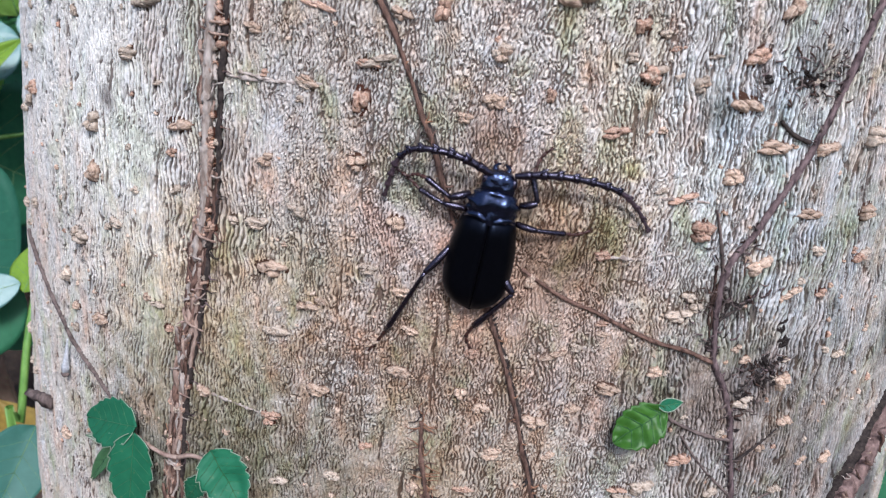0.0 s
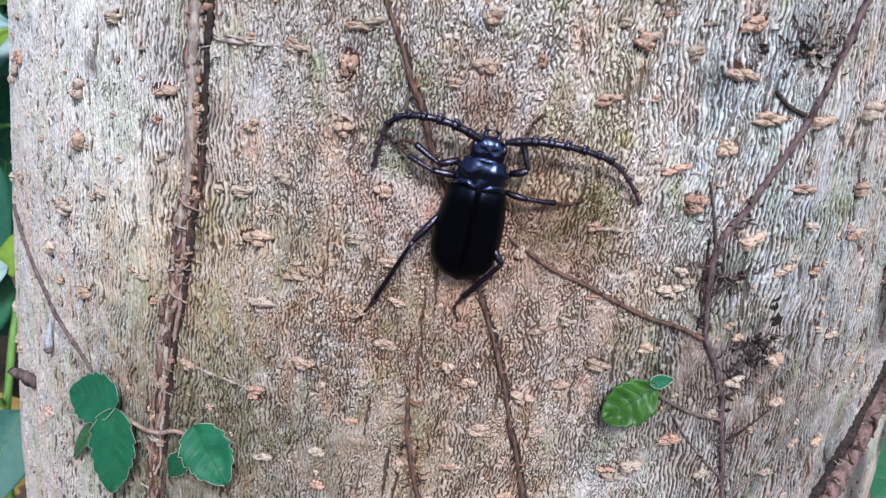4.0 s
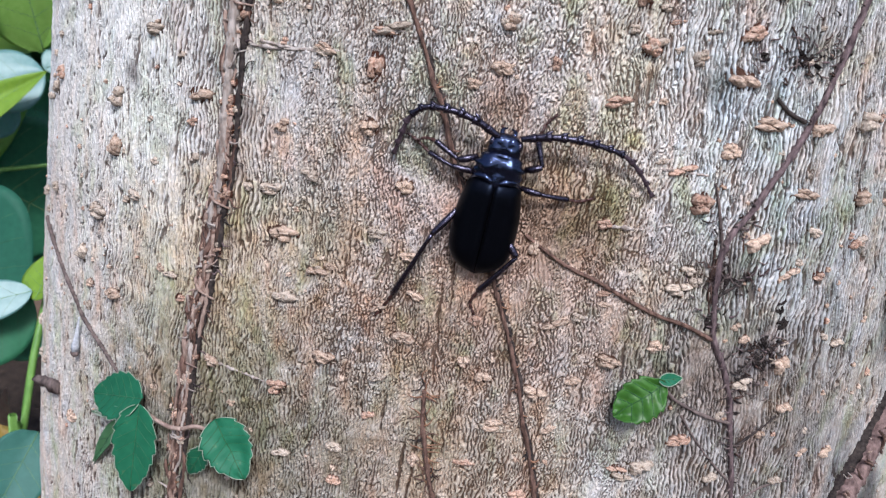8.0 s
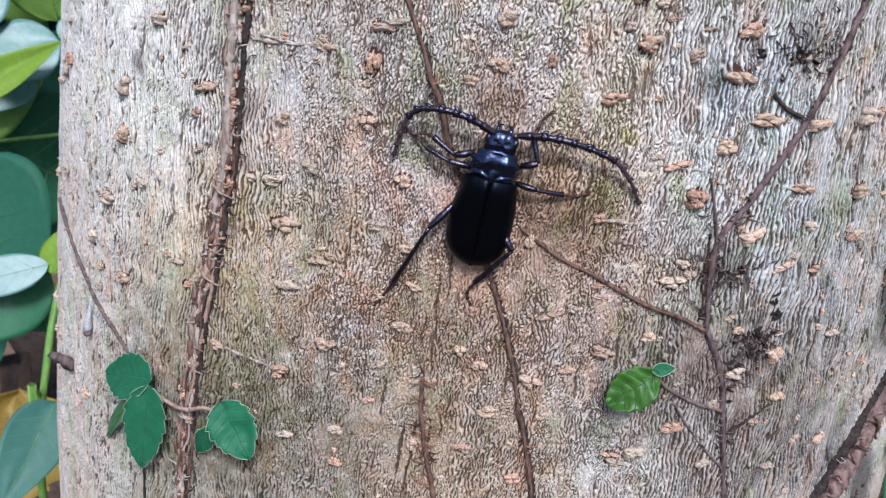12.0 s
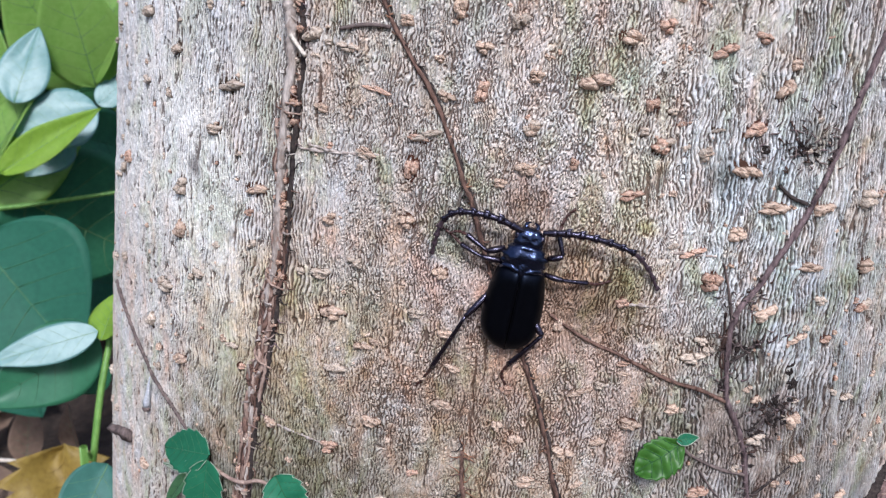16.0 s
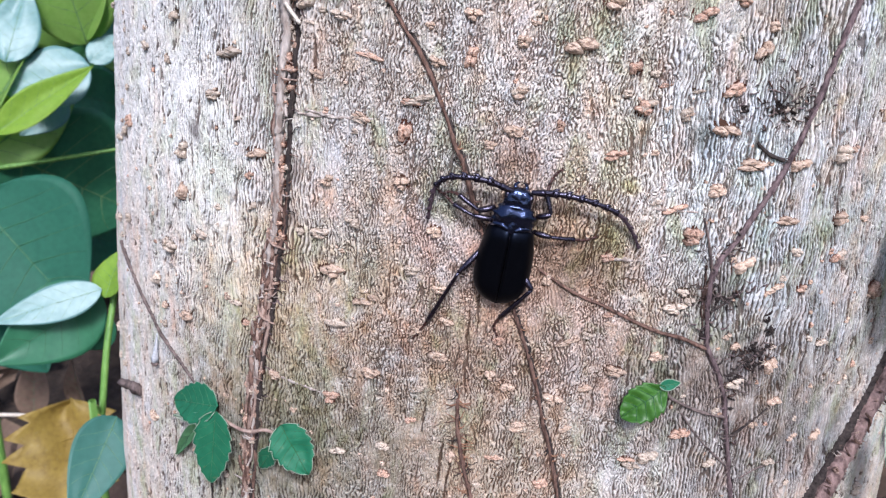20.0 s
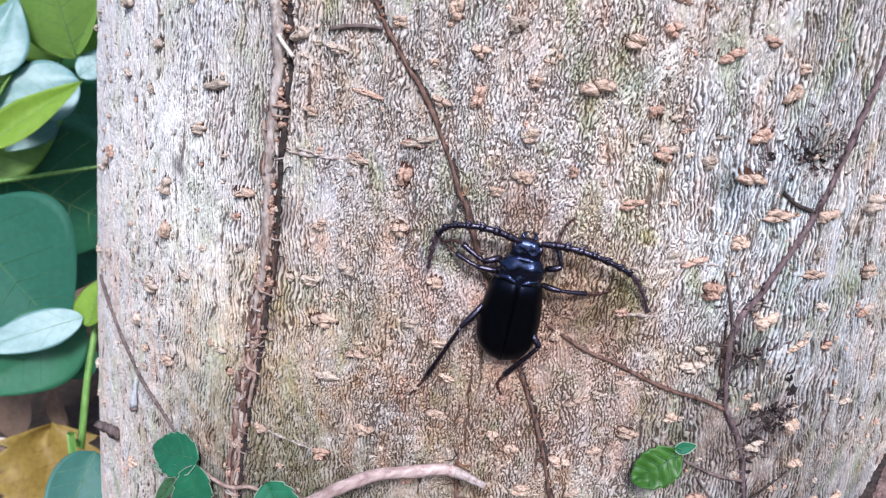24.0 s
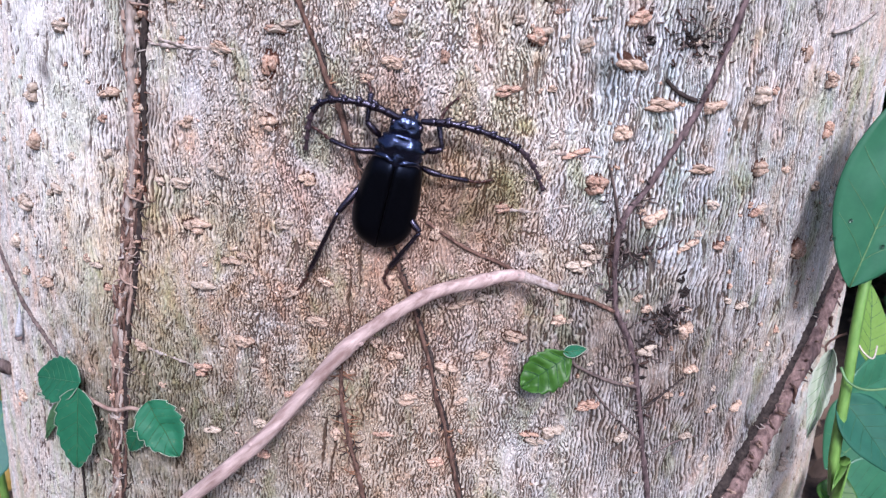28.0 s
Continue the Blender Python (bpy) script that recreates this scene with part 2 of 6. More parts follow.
    col = stain_and_light(n, l, col, (-0.0847, -0.1969, 0.6714), 0.0065, (0.5, 0.4, 0.36), 0.70)
    col = stain_and_light(n, l, col, (-0.0498, -0.2048, 0.7059), 0.0200, (0.80, 0.82, 0.66), 0.60)
    # Darkness of a small hollow, painted on as colour.
    col = stain_and_light(n, l, col, (-0.1171, -0.1713, 0.7370), 0.0051, (0.25, 0.22, 0.22), 0.85)
    col = stain_and_light(n, l, col, (0.0363, -0.2036, 0.7418), 0.0040, (0.85, 0.90, 0.45), 0.65)
    col = stain_and_light(n, l, col, (-0.0139, -0.2124, 0.6852), 0.0247, (0.84, 0.78, 0.68), 0.70)
    # Two more painted spots of the shade beside the left vine.
    col = stain_and_light(n, l, col, (-0.0763, -0.1953, 0.7170), 0.0045, (0.3, 0.25, 0.24), 0.70)
    col = stain_and_light(n, l, col, (-0.0783, -0.1969, 0.6955), 0.0047, (0.35, 0.27, 0.24), 0.70)
    col = stain_and_light(n, l, col, (0.0279, -0.1999, 0.7880), 0.0069, (0.80, 0.95, 0.92), 0.60)
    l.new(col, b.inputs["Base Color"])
    add = n.new("ShaderNodeMath")
    add.operation = "MULTIPLY_ADD"
    add.inputs[1].default_value = 0.35
    l.new(fine.outputs[0], add.inputs[0])
    l.new(rib, add.inputs[2])
    bumped(n, l, b, add.outputs[0], 0.85, 0.0014)
    return m


def leaf_material(name, low, high, rough=0.38, through_light=0.25, spots=0.0, wax=0.0, spec=0.5):
    m, n, l, b = shader(name, rough)
    b.inputs["Specular IOR Level"].default_value = spec
    b.inputs["Coat Weight"].default_value, b.inputs["Coat Roughness"].default_value, b.inputs["Coat IOR"].default_value = wax, 0.28, 1.6
    t = noise_node(n, l, 160, 4, 0.6)
    u = noise_node(n, l, 28, 3, 0.5)
    col = mixed(n, l, u.outputs[0], ramp(n, l, t.outputs[0], ((0.3, low), (0.75, high))), tuple(0.8 * v for v in high))
    if spots:
        s = noise_node(n, l, 420, 2, 0.5)
        col = mixed(n, l, ramp(n, l, s.outputs[0], ((0.66, (0, 0, 0)), (0.72, (spots, spots, spots)))), col, (0.35, 0.28, 0.12))
    l.new(col, b.inputs["Base Color"])
    bumped(n, l, b, t.outputs[0], 0.25, 0.0006)
    tr = n.new("ShaderNodeBsdfTranslucent")
    l.new(col, tr.inputs[0])
    mx = n.new("ShaderNodeMixShader")
    mx.inputs[0].default_value = through_light
    l.new(b.outputs[0], mx.inputs[1])
    l.new(tr.outputs[0], mx.inputs[2])
    l.new(mx.outputs[0], n["Material Output"].inputs[0])
    return m


DEW, _, _, dew_skin = shader("clear_water", 0.02)
dew_skin.inputs["Transmission Weight"].default_value, dew_skin.inputs["IOR"].default_value = 1.0, 1.33
BARK = bark_material()


def cork_material(name, dark, mid, light):
    m, n, l, b = shader(name, 0.85)
    b.inputs["Specular IOR Level"].default_value = 0.2
    t = noise_node(n, l, 5.0, 6, 0.7)
    o = n.new("ShaderNodeObjectInfo")
    v = n.new("ShaderNodeCombineXYZ")
    k = n.new("ShaderNodeMath")
    k.operation, k.inputs[1].default_value = "MULTIPLY", 40.0
    l.new(o.outputs["Random"], k.inputs[0])
    l.new(k.outputs[0], v.inputs[0])
    l.new(v.outputs[0], t.inputs["Vector"].links[0].from_node.inputs["Location"])
    col = ramp(n, l, t.outputs[0], ((0.26, dark), (0.42, mid), (0.62, light)))
    # Clefts, pits and rim darkened in the colour, shade included.
    g = n.new("ShaderNodeAttribute")
    g.attribute_name = "groove_shade"
    q = n.new("ShaderNodeMapRange")
    q.inputs[1].default_value, q.inputs[2].default_value = 0.15, 0.75
    l.new(g.outputs["Fac"], q.inputs[0])
    col = mixed(n, l, q.outputs[0], col, tuple(0.38 * v for v in dark))
    h = n.new("ShaderNodeHueSaturation")
    r = n.new("ShaderNodeMapRange")
    r.inputs[3].default_value, r.inputs[4].default_value = 0.88, 1.22
    l.new(o.outputs["Random"], r.inputs[0])
    l.new(r.outputs[0], h.inputs["Value"])
    l.new(col, h.inputs["Color"])
    l.new(h.outputs[0], b.inputs["Base Color"])
    bumped(n, l, b, t.outputs[0], 0.8, 0.0010)
    return m


CORK = cork_material("tan_cork", (0.22, 0.11, 0.07), (0.55, 0.38, 0.27), (0.80, 0.63, 0.49))
CORK_PALE = cork_material("pale_cork", (0.22, 0.15, 0.10), (0.53, 0.41, 0.31), (0.77, 0.66, 0.54))
CORK_RED = cork_material("reddish_cork", (0.20, 0.08, 0.05), (0.54, 0.32, 0.22), (0.78, 0.57, 0.44))
VINE = plain("brown_vine", (0.06, 0.032, 0.024), (0.30, 0.18, 0.135), 620, 0.8, 1.0, 0.0010, (1, 1, 0.3), spec=0.25)
VINE_THICK = plain("thick_red_brown_vine", (0.095, 0.058, 0.052), (0.38, 0.26, 0.23), 520, 0.75, 0.9, 0.0010, (1, 1, 0.35), spec=0.25)
VINE_PURPLE = plain("purple_brown_vine", (0.055, 0.036, 0.038), (0.30, 0.215, 0.21), 620, 0.8, 1.0, 0.0010, (1, 1, 0.3), spec=0.25)
VINE_PALE = plain("pale_vine_bark", (0.30, 0.23, 0.185), (0.72, 0.64, 0.57), 520, 0.85, 0.9, 0.0010, (1, 1, 0.25), spec=0.2)
VINE_GREY = plain("grey_vine", (0.08, 0.06, 0.055), (0.27, 0.205, 0.18), 420, 0.8, 0.7, 0.0008, (1, 1, 0.3), spec=0.25)
# Also colours strips that stand in for shade beside the vines.
VINE_DARK = plain("dark_rootlets_and_shade", (0.02, 0.016, 0.016), (0.09, 0.07, 0.06), 700, 0.85, 0.4, spec=0.2)
VINE_RED = plain("reddish_rootlets", (0.20, 0.09, 0.05), (0.45, 0.26, 0.16), 700, 0.8, 0.4, spec=0.2)
TWIG = plain("weathered_twig", (0.34, 0.22, 0.19), (0.80, 0.63, 0.57), 420, 0.7, 0.6, 0.0006, (0.16, 1, 1), spec=0.3)
TWIG_END = plain("broken_wood", (0.30, 0.22, 0.18), (0.62, 0.54, 0.50), 800, 0.8, 0.6, spec=0.2)
BLACK = plain("black_shell", (0.002, 0.002, 0.004), (0.006, 0.006, 0.013), 750, 0.10, 0.5, 0.0004, spec=1.0, sheen=(0.42, 0.56, 1.0), ior=1.62)
BLACK_DULL = plain("black_wing_case", (0.0010, 0.0010, 0.0014), (0.0025, 0.0025, 0.0035), 1500, 0.34, 0.3, 0.0002, spec=0.16, sheen=(0.45, 0.60, 1.0))
LEG = plain("blackish_leg", (0.003, 0.002, 0.003), (0.012, 0.007, 0.010), 1400, 0.26, 0.5, 0.0003, spec=0.8, sheen=(0.75, 0.72, 1.0), ior=1.6)
TARSUS = plain("red_brown_foot", (0.03, 0.012, 0.010), (0.10, 0.040, 0.030), 900, 0.45, 0.3, 0.0002)
LEAF_DEEP = leaf_material("deep_green_leaf", (0.030, 0.155, 0.080), (0.07, 0.27, 0.135), 0.34, 0.25)
LEAF_VINE = leaf_material("vine_leaf", (0.012, 0.125, 0.062), (0.038, 0.235, 0.115), 0.55, 0.15, 0.2, spec=0.3)
LEAF_YOUNG = leaf_material("young_leaf", (0.006, 0.05, 0.010), (0.095, 0.26, 0.036), 0.42, 0.2, 0.1, spec=0.4)
LEAF_LIME = leaf_material("lime_leaf", (0.22, 0.42, 0.03), (0.40, 0.62, 0.08), 0.4, 0.4)
LEAF_BRIGHT = leaf_material("bright_green_leaf", (0.26, 0.52, 0.08), (0.46, 0.70, 0.18), 0.45, 0.55)
# Sky sheen painted in: base colour paler and bluer than the leaf's green.
LEAF_SHEEN = leaf_material("pale_sheen_leaf", (0.11, 0.28, 0.26), (0.25, 0.46, 0.43), 0.45, 0.2, wax=0.1, spec=0.6)
LEAF_TEAL = leaf_material("blue_green_leaf", (0.035, 0.13, 0.10), (0.075, 0.23, 0.18), 0.5, 0.15, spec=0.4)
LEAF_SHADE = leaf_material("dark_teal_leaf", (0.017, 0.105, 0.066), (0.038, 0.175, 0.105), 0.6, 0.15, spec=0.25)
LEAF_YELLOW = leaf_material("yellow_dead_leaf", (0.15, 0.085, 0.02), (0.44, 0.31, 0.06), 0.6, 0.2, 0.8)
LEAF_BROWN = leaf_material("brown_dead_leaf", (0.10, 0.06, 0.04), (0.24, 0.16, 0.11), 0.75, 0.05, 0.5)
LEAF_CURLED = leaf_material("pale_curled_leaf", (0.28, 0.40, 0.22), (0.64, 0.68, 0.56), 0.55, 0.2, 0.5)
LEAF_PALE = leaf_material("pale_green_leaf", (0.07, 0.26, 0.10), (0.20, 0.44, 0.20), 0.45, 0.25)
LEAF_FAR = leaf_material("shade_leaf", (0.02, 0.085, 0.03), (0.06, 0.20, 0.07), 0.4, 0.2)
RIB = plain("pale_leaf_rib", (0.10, 0.24, 0.09), (0.22, 0.38, 0.16), 300, 0.5, 0.2)
RIB_BOLD = plain("dark_leaf_vein", (0.008, 0.06, 0.012), (0.03, 0.13, 0.025), 300, 0.6, 0.2)
RIB_DARK = plain("green_leaf_rib", (0.025, 0.12, 0.05), (0.07, 0.21, 0.09), 300, 0.5, 0.2)
STALK = plain("green_stalk", (0.12, 0.28, 0.05), (0.24, 0.44, 0.10), 260, 0.45, 0.3, 0.0004, (1, 1, 0.25))
STALK_RED = plain("reddish_leaf_stalk", (0.30, 0.19, 0.15), (0.56, 0.42, 0.34), 400, 0.6, 0.3)
SOIL = plain("dark_forest_soil", (0.020, 0.013, 0.009), (0.075, 0.050, 0.035), 60, 0.95, 0.8, 0.01)
COCOON = plain("white_silk", (0.55, 0.57, 0.60), (0.85, 0.86, 0.88), 900, 0.6, 0.4)
VINE_DEEP = plain("deep_brown_vine", (0.028, 0.017, 0.014), (0.15, 0.09, 0.07), 620, 0.85, 1.0, 0.0010, (1, 1, 0.3), spec=0.2)
VINE_RED_PALE = plain("pale_red_vine_bark", (0.22, 0.135, 0.10), (0.62, 0.46, 0.37), 520, 0.85, 0.9, 0.0010, (1, 1, 0.25), spec=0.2)
CLOD = plain("dark_humus", (0.022, 0.018, 0.018), (0.12, 0.095, 0.085), 900, 0.95, 0.9, 0.0008, spec=0.1)
STRAW = plain("pale_straw", (0.60, 0.50, 0.38), (0.85, 0.78, 0.68), 900, 0.6, 0.3)


# ------------------------------------------------------------------ shape helpers
def part(name, bm, material, parent=None, label="", smooth=True):
    me = bpy.data.meshes.new(name)
    bm.to_mesh(me)
    bm.free()
    me.materials.append(material)
    if smooth:
        me.shade_smooth()
    ob = new(name, me)
    if parent is not None:
        ob.parent = parent
    if label:
        ob["label"] = label
    return ob


def spline(points, n):
    """n points on a smooth curve through the given ones."""
    p = [Vector(q) for q in points]
    p = [2 * p[0] - p[1]] + p + [2 * p[-1] - p[-2]]
    out, spans = [], len(p) - 3
    for i in range(n):
        u = i / (n - 1) * spans
        s = min(int(u), spans - 1)
        t = u - s
        a, b, c, d = p[s:s + 4]
        out.append(0.5 * (2 * b + (c - a) * t + (2 * a - 5 * b + 4 * c - d) * t * t + (3 * b - a - 3 * c + d) * t ** 3))
    return out


def tube(bm, pts, radius, sides=8, rough=0.0, flat=1.0, up=None, cap=True):
    """A closed tube along pts; radius(u) for u in 0..1; flat squeezes it along up."""
    rings, n = [], len(pts)
    side = None
    for i, p in enumerate(pts):
        way = (pts[min(i + 1, n - 1)] - pts[max(i - 1, 0)]).normalized()
        if side is None:
            side = way.cross(up if up is not None else Vector((0.3, 0.2, 0.93))).normalized()
        side = (side - way * side.dot(way)).normalized()
        other = way.cross(side)
        r = radius(i / (n - 1))
        ring = []
        for j in range(sides):
            a = 2 * math.pi * j / sides
            k = 1 + rough * noise.noise(p * 900 + Vector((j * 1.7, 0, 0)))
            ring.append(bm.verts.new(p + (side * math.cos(a) + other * math.sin(a) * flat) * r * k))
        rings.append(ring)
    for a, b in zip(rings, rings[1:]):
        for j in range(sides):
            bm.faces.new((a[j], a[(j + 1) % sides], b[(j + 1) % sides], b[j]))
    if cap:
        bm.faces.new(rings[0][::-1])
        bm.faces.new(rings[-1])
    return bm


def ellipsoid(bm, centre, size, turn=None, seg=12, rings=8, lump=0.0, freq=400):
    m = Matrix.Translation(centre) @ (turn.to_4x4() if turn is not None else Matrix.Identity(4)) @ Matrix.Diagonal((*size, 1))
    made = bmesh.ops.create_uvsphere(bm, u_segments=seg, v_segments=rings, radius=1, matrix=m)["verts"]
    if lump:
        c = Vector(centre)
        for v in made:
            v.co += (v.co - c) * lump * noise.noise(v.co * freq)
    return made


# ------------------------------------------------------------------ the trunk's form
R0, TAPER = 0.20026, -0.54386
SWELL = (0.000201, -0.000401, -0.000355, 0.000956, -0.001438, -0.000026, 0.000158, -0.000426)


def trunk_radius(a, z):
    """Radius of the trunk at the angle a (radians, 0 = towards -y) and height z; numpy or plain."""
    zz = np.minimum(np.maximum(z, -0.9), 0.45)
    zz = np.where(zz > 0.08, 0.08 + (zz - 0.08) * 0.4, zz)
    zz = np.where(zz < -0.26, -0.26 + (zz + 0.26) * 0.7, zz)
    q = zz + 0.09
    c = SWELL
    s = c[0] + c[1] * a + c[2] * a * a + c[3] * q * 5 + c[4] * q * q * 25 + c[5] * a * q * 5 + c[6] * a ** 3 + c[7] * a * a * q * 5
    return R0 * (1 + TAPER * zz) + np.clip(s, -0.004, 0.004)


def on_bark(angle, z, out=0.0):
    a = radians(angle)
    r = float(trunk_radius(a, z)) + out
    return Vector((r * math.sin(a), -r * math.cos(a), z))


def bark_frame(angle, z, out=0.0, spin=0.0):
    """Pose on the bark: x along the bark to the right, y up, z outwards; spin in degrees about z."""
    a = radians(angle)
    o = Vector((math.sin(a), -math.cos(a), -TAPER * R0 * 1.0)).normalized()
    right = Vector((math.cos(a), math.sin(a), 0))
    up = o.cross(right)
    m = Matrix((right, up, o)).transposed().to_4x4()
    return Matrix.Translation(on_bark(angle, z, out)) @ m @ pose(0, 0, 0, 0, 0, spin)


def lattice(u, v, seed):
    """Smooth value noise on a unit grid, -1..1, for numpy arrays."""
    rng = np.random.RandomState(seed)
    table = rng.rand(256, 256) * 2 - 1
    i, j = np.floor(u).astype(int), np.floor(v).astype(int)
    fu, fv = u - i, v - j
    fu, fv = fu * fu * (3 - 2 * fu), fv * fv * (3 - 2 * fv)
    g = lambda a, b: table[a % 256, b % 256]
    return (g(i, j) * (1 - fu) + g(i + 1, j) * fu) * (1 - fv) + (g(i, j + 1) * (1 - fu) + g(i + 1, j + 1) * fu) * fv


def ripple(seed, wide, run, steep):
    """Random ribs on a grid of 0.25 x 0.3 mm: about wide mm apart and run times as long, the more upright the higher steep is."""
    f = np.fft.rfft2(np.random.RandomState(seed).randn(1024, 2048))
    ks, kz = np.fft.rfftfreq(2048, 0.25)[None], np.fft.fftfreq(1024, 0.3)[:, None]
    k = np.hypot(ks * wide, kz * wide * run) + 1e-6
    f = f * np.exp(-((k - 1) / 0.40) ** 2) * (ks * wide / k) ** steep
    w, ds, dz = (np.fft.irfft2(f * q, (1024, 2048)) for q in (1, 2j * np.pi * ks, 2j * np.pi * kz))
    return np.stack([w, ds, dz]) / w.std()


MAZE, RIBS, CREVICES, GRAIN = ripple(11, 1.75, 2.6, 1.1), ripple(12, 2.5, 6.5, 2.2), ripple(13, 3.2, 8.0, 2.0), ripple(14, 1.7, 1.3, 0.3)


def sampled(table, s, z):
    u, v = (s + 300) / 0.25, (z + 300) / 0.3
    i, j = np.floor(u).astype(int), np.floor(v).astype(int)
    fu, fv = u - i, v - j
    g = lambda a, b: table[:, b % 1024, a % 2048]
    return (g(i, j) * (1 - fu) + g(i + 1, j) * fu) * (1 - fv) + (g(i, j + 1) * (1 - fu) + g(i + 1, j + 1) * fu) * fv


def off_line(field):
    """Distance in millimetres from the nearest place where the field changes sign."""
    return np.abs(field[0]) / np.sqrt(field[1] ** 2 + field[2] ** 2 + 0.5)


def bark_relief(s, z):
    """Height in metres of the ribbed bark at arc length s and height z, both in millimetres, and how far it parts
    there, for crack brown and painted crease shade.
    """
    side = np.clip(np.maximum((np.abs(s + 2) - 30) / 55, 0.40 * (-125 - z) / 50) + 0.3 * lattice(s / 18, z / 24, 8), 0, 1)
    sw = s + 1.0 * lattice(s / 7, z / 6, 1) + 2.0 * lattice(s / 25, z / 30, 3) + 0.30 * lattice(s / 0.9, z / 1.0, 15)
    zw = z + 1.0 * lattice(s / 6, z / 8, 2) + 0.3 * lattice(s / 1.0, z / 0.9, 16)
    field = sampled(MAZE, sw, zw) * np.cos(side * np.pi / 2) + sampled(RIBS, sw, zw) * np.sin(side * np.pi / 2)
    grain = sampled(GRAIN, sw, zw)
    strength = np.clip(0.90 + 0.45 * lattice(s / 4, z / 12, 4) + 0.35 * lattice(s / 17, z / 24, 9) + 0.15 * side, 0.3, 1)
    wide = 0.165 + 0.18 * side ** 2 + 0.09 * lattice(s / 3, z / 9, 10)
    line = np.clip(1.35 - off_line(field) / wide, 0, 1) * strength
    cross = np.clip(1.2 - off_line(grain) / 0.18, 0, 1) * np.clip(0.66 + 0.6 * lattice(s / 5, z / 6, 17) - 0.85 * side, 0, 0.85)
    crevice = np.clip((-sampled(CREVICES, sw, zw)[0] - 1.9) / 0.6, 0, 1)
    split_shade = np.maximum(np.maximum(line, cross), 0.85 * crevice)
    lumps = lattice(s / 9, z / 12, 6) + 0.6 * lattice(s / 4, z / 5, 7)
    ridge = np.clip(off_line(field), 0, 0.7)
    return (-(0.34 + 0.26 * side) * split_shade - 0.30 * crevice + 0.34 * ridge + 0.08 * grain[0] + 0.36 * lumps) * 0.001, split_shade


def make_trunk():
    tree = tagged(new("tree"), "thick living tree trunk with pale ribbed bark and corky warts", "tree")
    tree.location = (0, 0, GROUND)
    front = np.radians(np.concatenate([np.arange(-66, -46, 0.12), np.arange(-46, 46, 0.085), np.arange(46, 66, 0.12)]))
    sides_r = np.radians(np.concatenate([np.arange(66, 100, 0.5), np.arange(100, 180, 6)]))
    cols = np.concatenate([-sides_r[::-1], front, sides_r])
    rows = np.concatenate([np.arange(GROUND - 0.05, -0.29, 0.03), np.arange(-0.29, 0.04, 0.00055), np.arange(0.04, 0.12, 0.006), np.arange(0.12, 3.6, 0.1)])
    a, z = np.meshgrid(cols, rows)
    r = trunk_radius(a, z)
    s = a * 0.205 * 1000
    relief, split_shade = bark_relief(s, z * 1000)
    r = r + relief
    r[-1] = 0.002
    v = np.stack([r * np.sin(a), -r * np.cos(a), z - GROUND], -1).reshape(-1, 3)
    nc, nr = len(cols), len(rows)
    i, j = np.meshgrid(np.arange(nc), np.arange(nr - 1))
    i2 = (i + 1) % nc
    f = np.stack([j * nc + i, j * nc + i2, (j + 1) * nc + i2, (j + 1) * nc + i], -1).reshape(-1, 4)
    me = bpy.data.meshes.new("trunk")
    me.vertices.add(len(v))
    me.vertices.foreach_set("co", v.ravel())
    me.loops.add(f.size)
    me.loops.foreach_set("vertex_index", f.ravel())
    me.polygons.add(len(f))
    me.polygons.foreach_set("loop_start", np.arange(0, f.size, 4))
    me.update(calc_edges=True)
    me.attributes.new("split_shade", "FLOAT", "POINT").data.foreach_set("value", split_shade.ravel().astype(np.float32))
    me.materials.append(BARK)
    me.shade_smooth()
    trunk = new("trunk", me)
    trunk.parent = tree
    return tree


GROUND = -0.80
tree = make_trunk()


# ------------------------------------------------------------------ ground
def make_ground():
    bm = bmesh.new()
    n, far = 60, 60.0
    grid = []
    for j in range(n + 1):
        row = []
        for i in range(n + 1):
            u, v = i / n * 2 - 1, j / n * 2 - 1
            x, y = far * u * abs(u) ** 2, far * v * abs(v) ** 2
            z = GROUND + 0.03 * noise.noise(Vector((x * 2, y * 2, 0))) + 0.3 * noise.noise(Vector((x * 0.1, y * 0.1, 5))) * min(1, math.hypot(x, y) / 20)
            row.append(bm.verts.new((x, y, z)))
        grid.append(row)
    for j in range(n):
        for i in range(n):
            bm.faces.new((grid[j][i], grid[j][i + 1], grid[j + 1][i + 1], grid[j + 1][i]))
    return tagged(part("ground", bm, SOIL), "dark leaf-strewn forest soil", "ground", kind="structure")


make_ground()


# ------------------------------------------------------------------ corky warts on the bark
def wart_lobes(kind):
    """Middles and half axes of the two to four lobes of a wart."""
    dice = random.Random(100 + kind)
    count = (2, 2, 3, 4, 2, 3, 3)[kind % 7]
    turn = dice.choice((0, 0.3, 1.5, 1.3, 0.8, 2.4)) + dice.uniform(-0.3, 0.3)
    out = []
    for q in range(count):
        a = turn + 2 * math.pi * q / count + dice.uniform(-0.3, 0.3)
        far = dice.uniform(0.16, 0.25)
        out.append((far * math.cos(a), far * math.sin(a), dice.uniform(0.22, 0.34), dice.uniform(0.20, 0.31)))
    return out


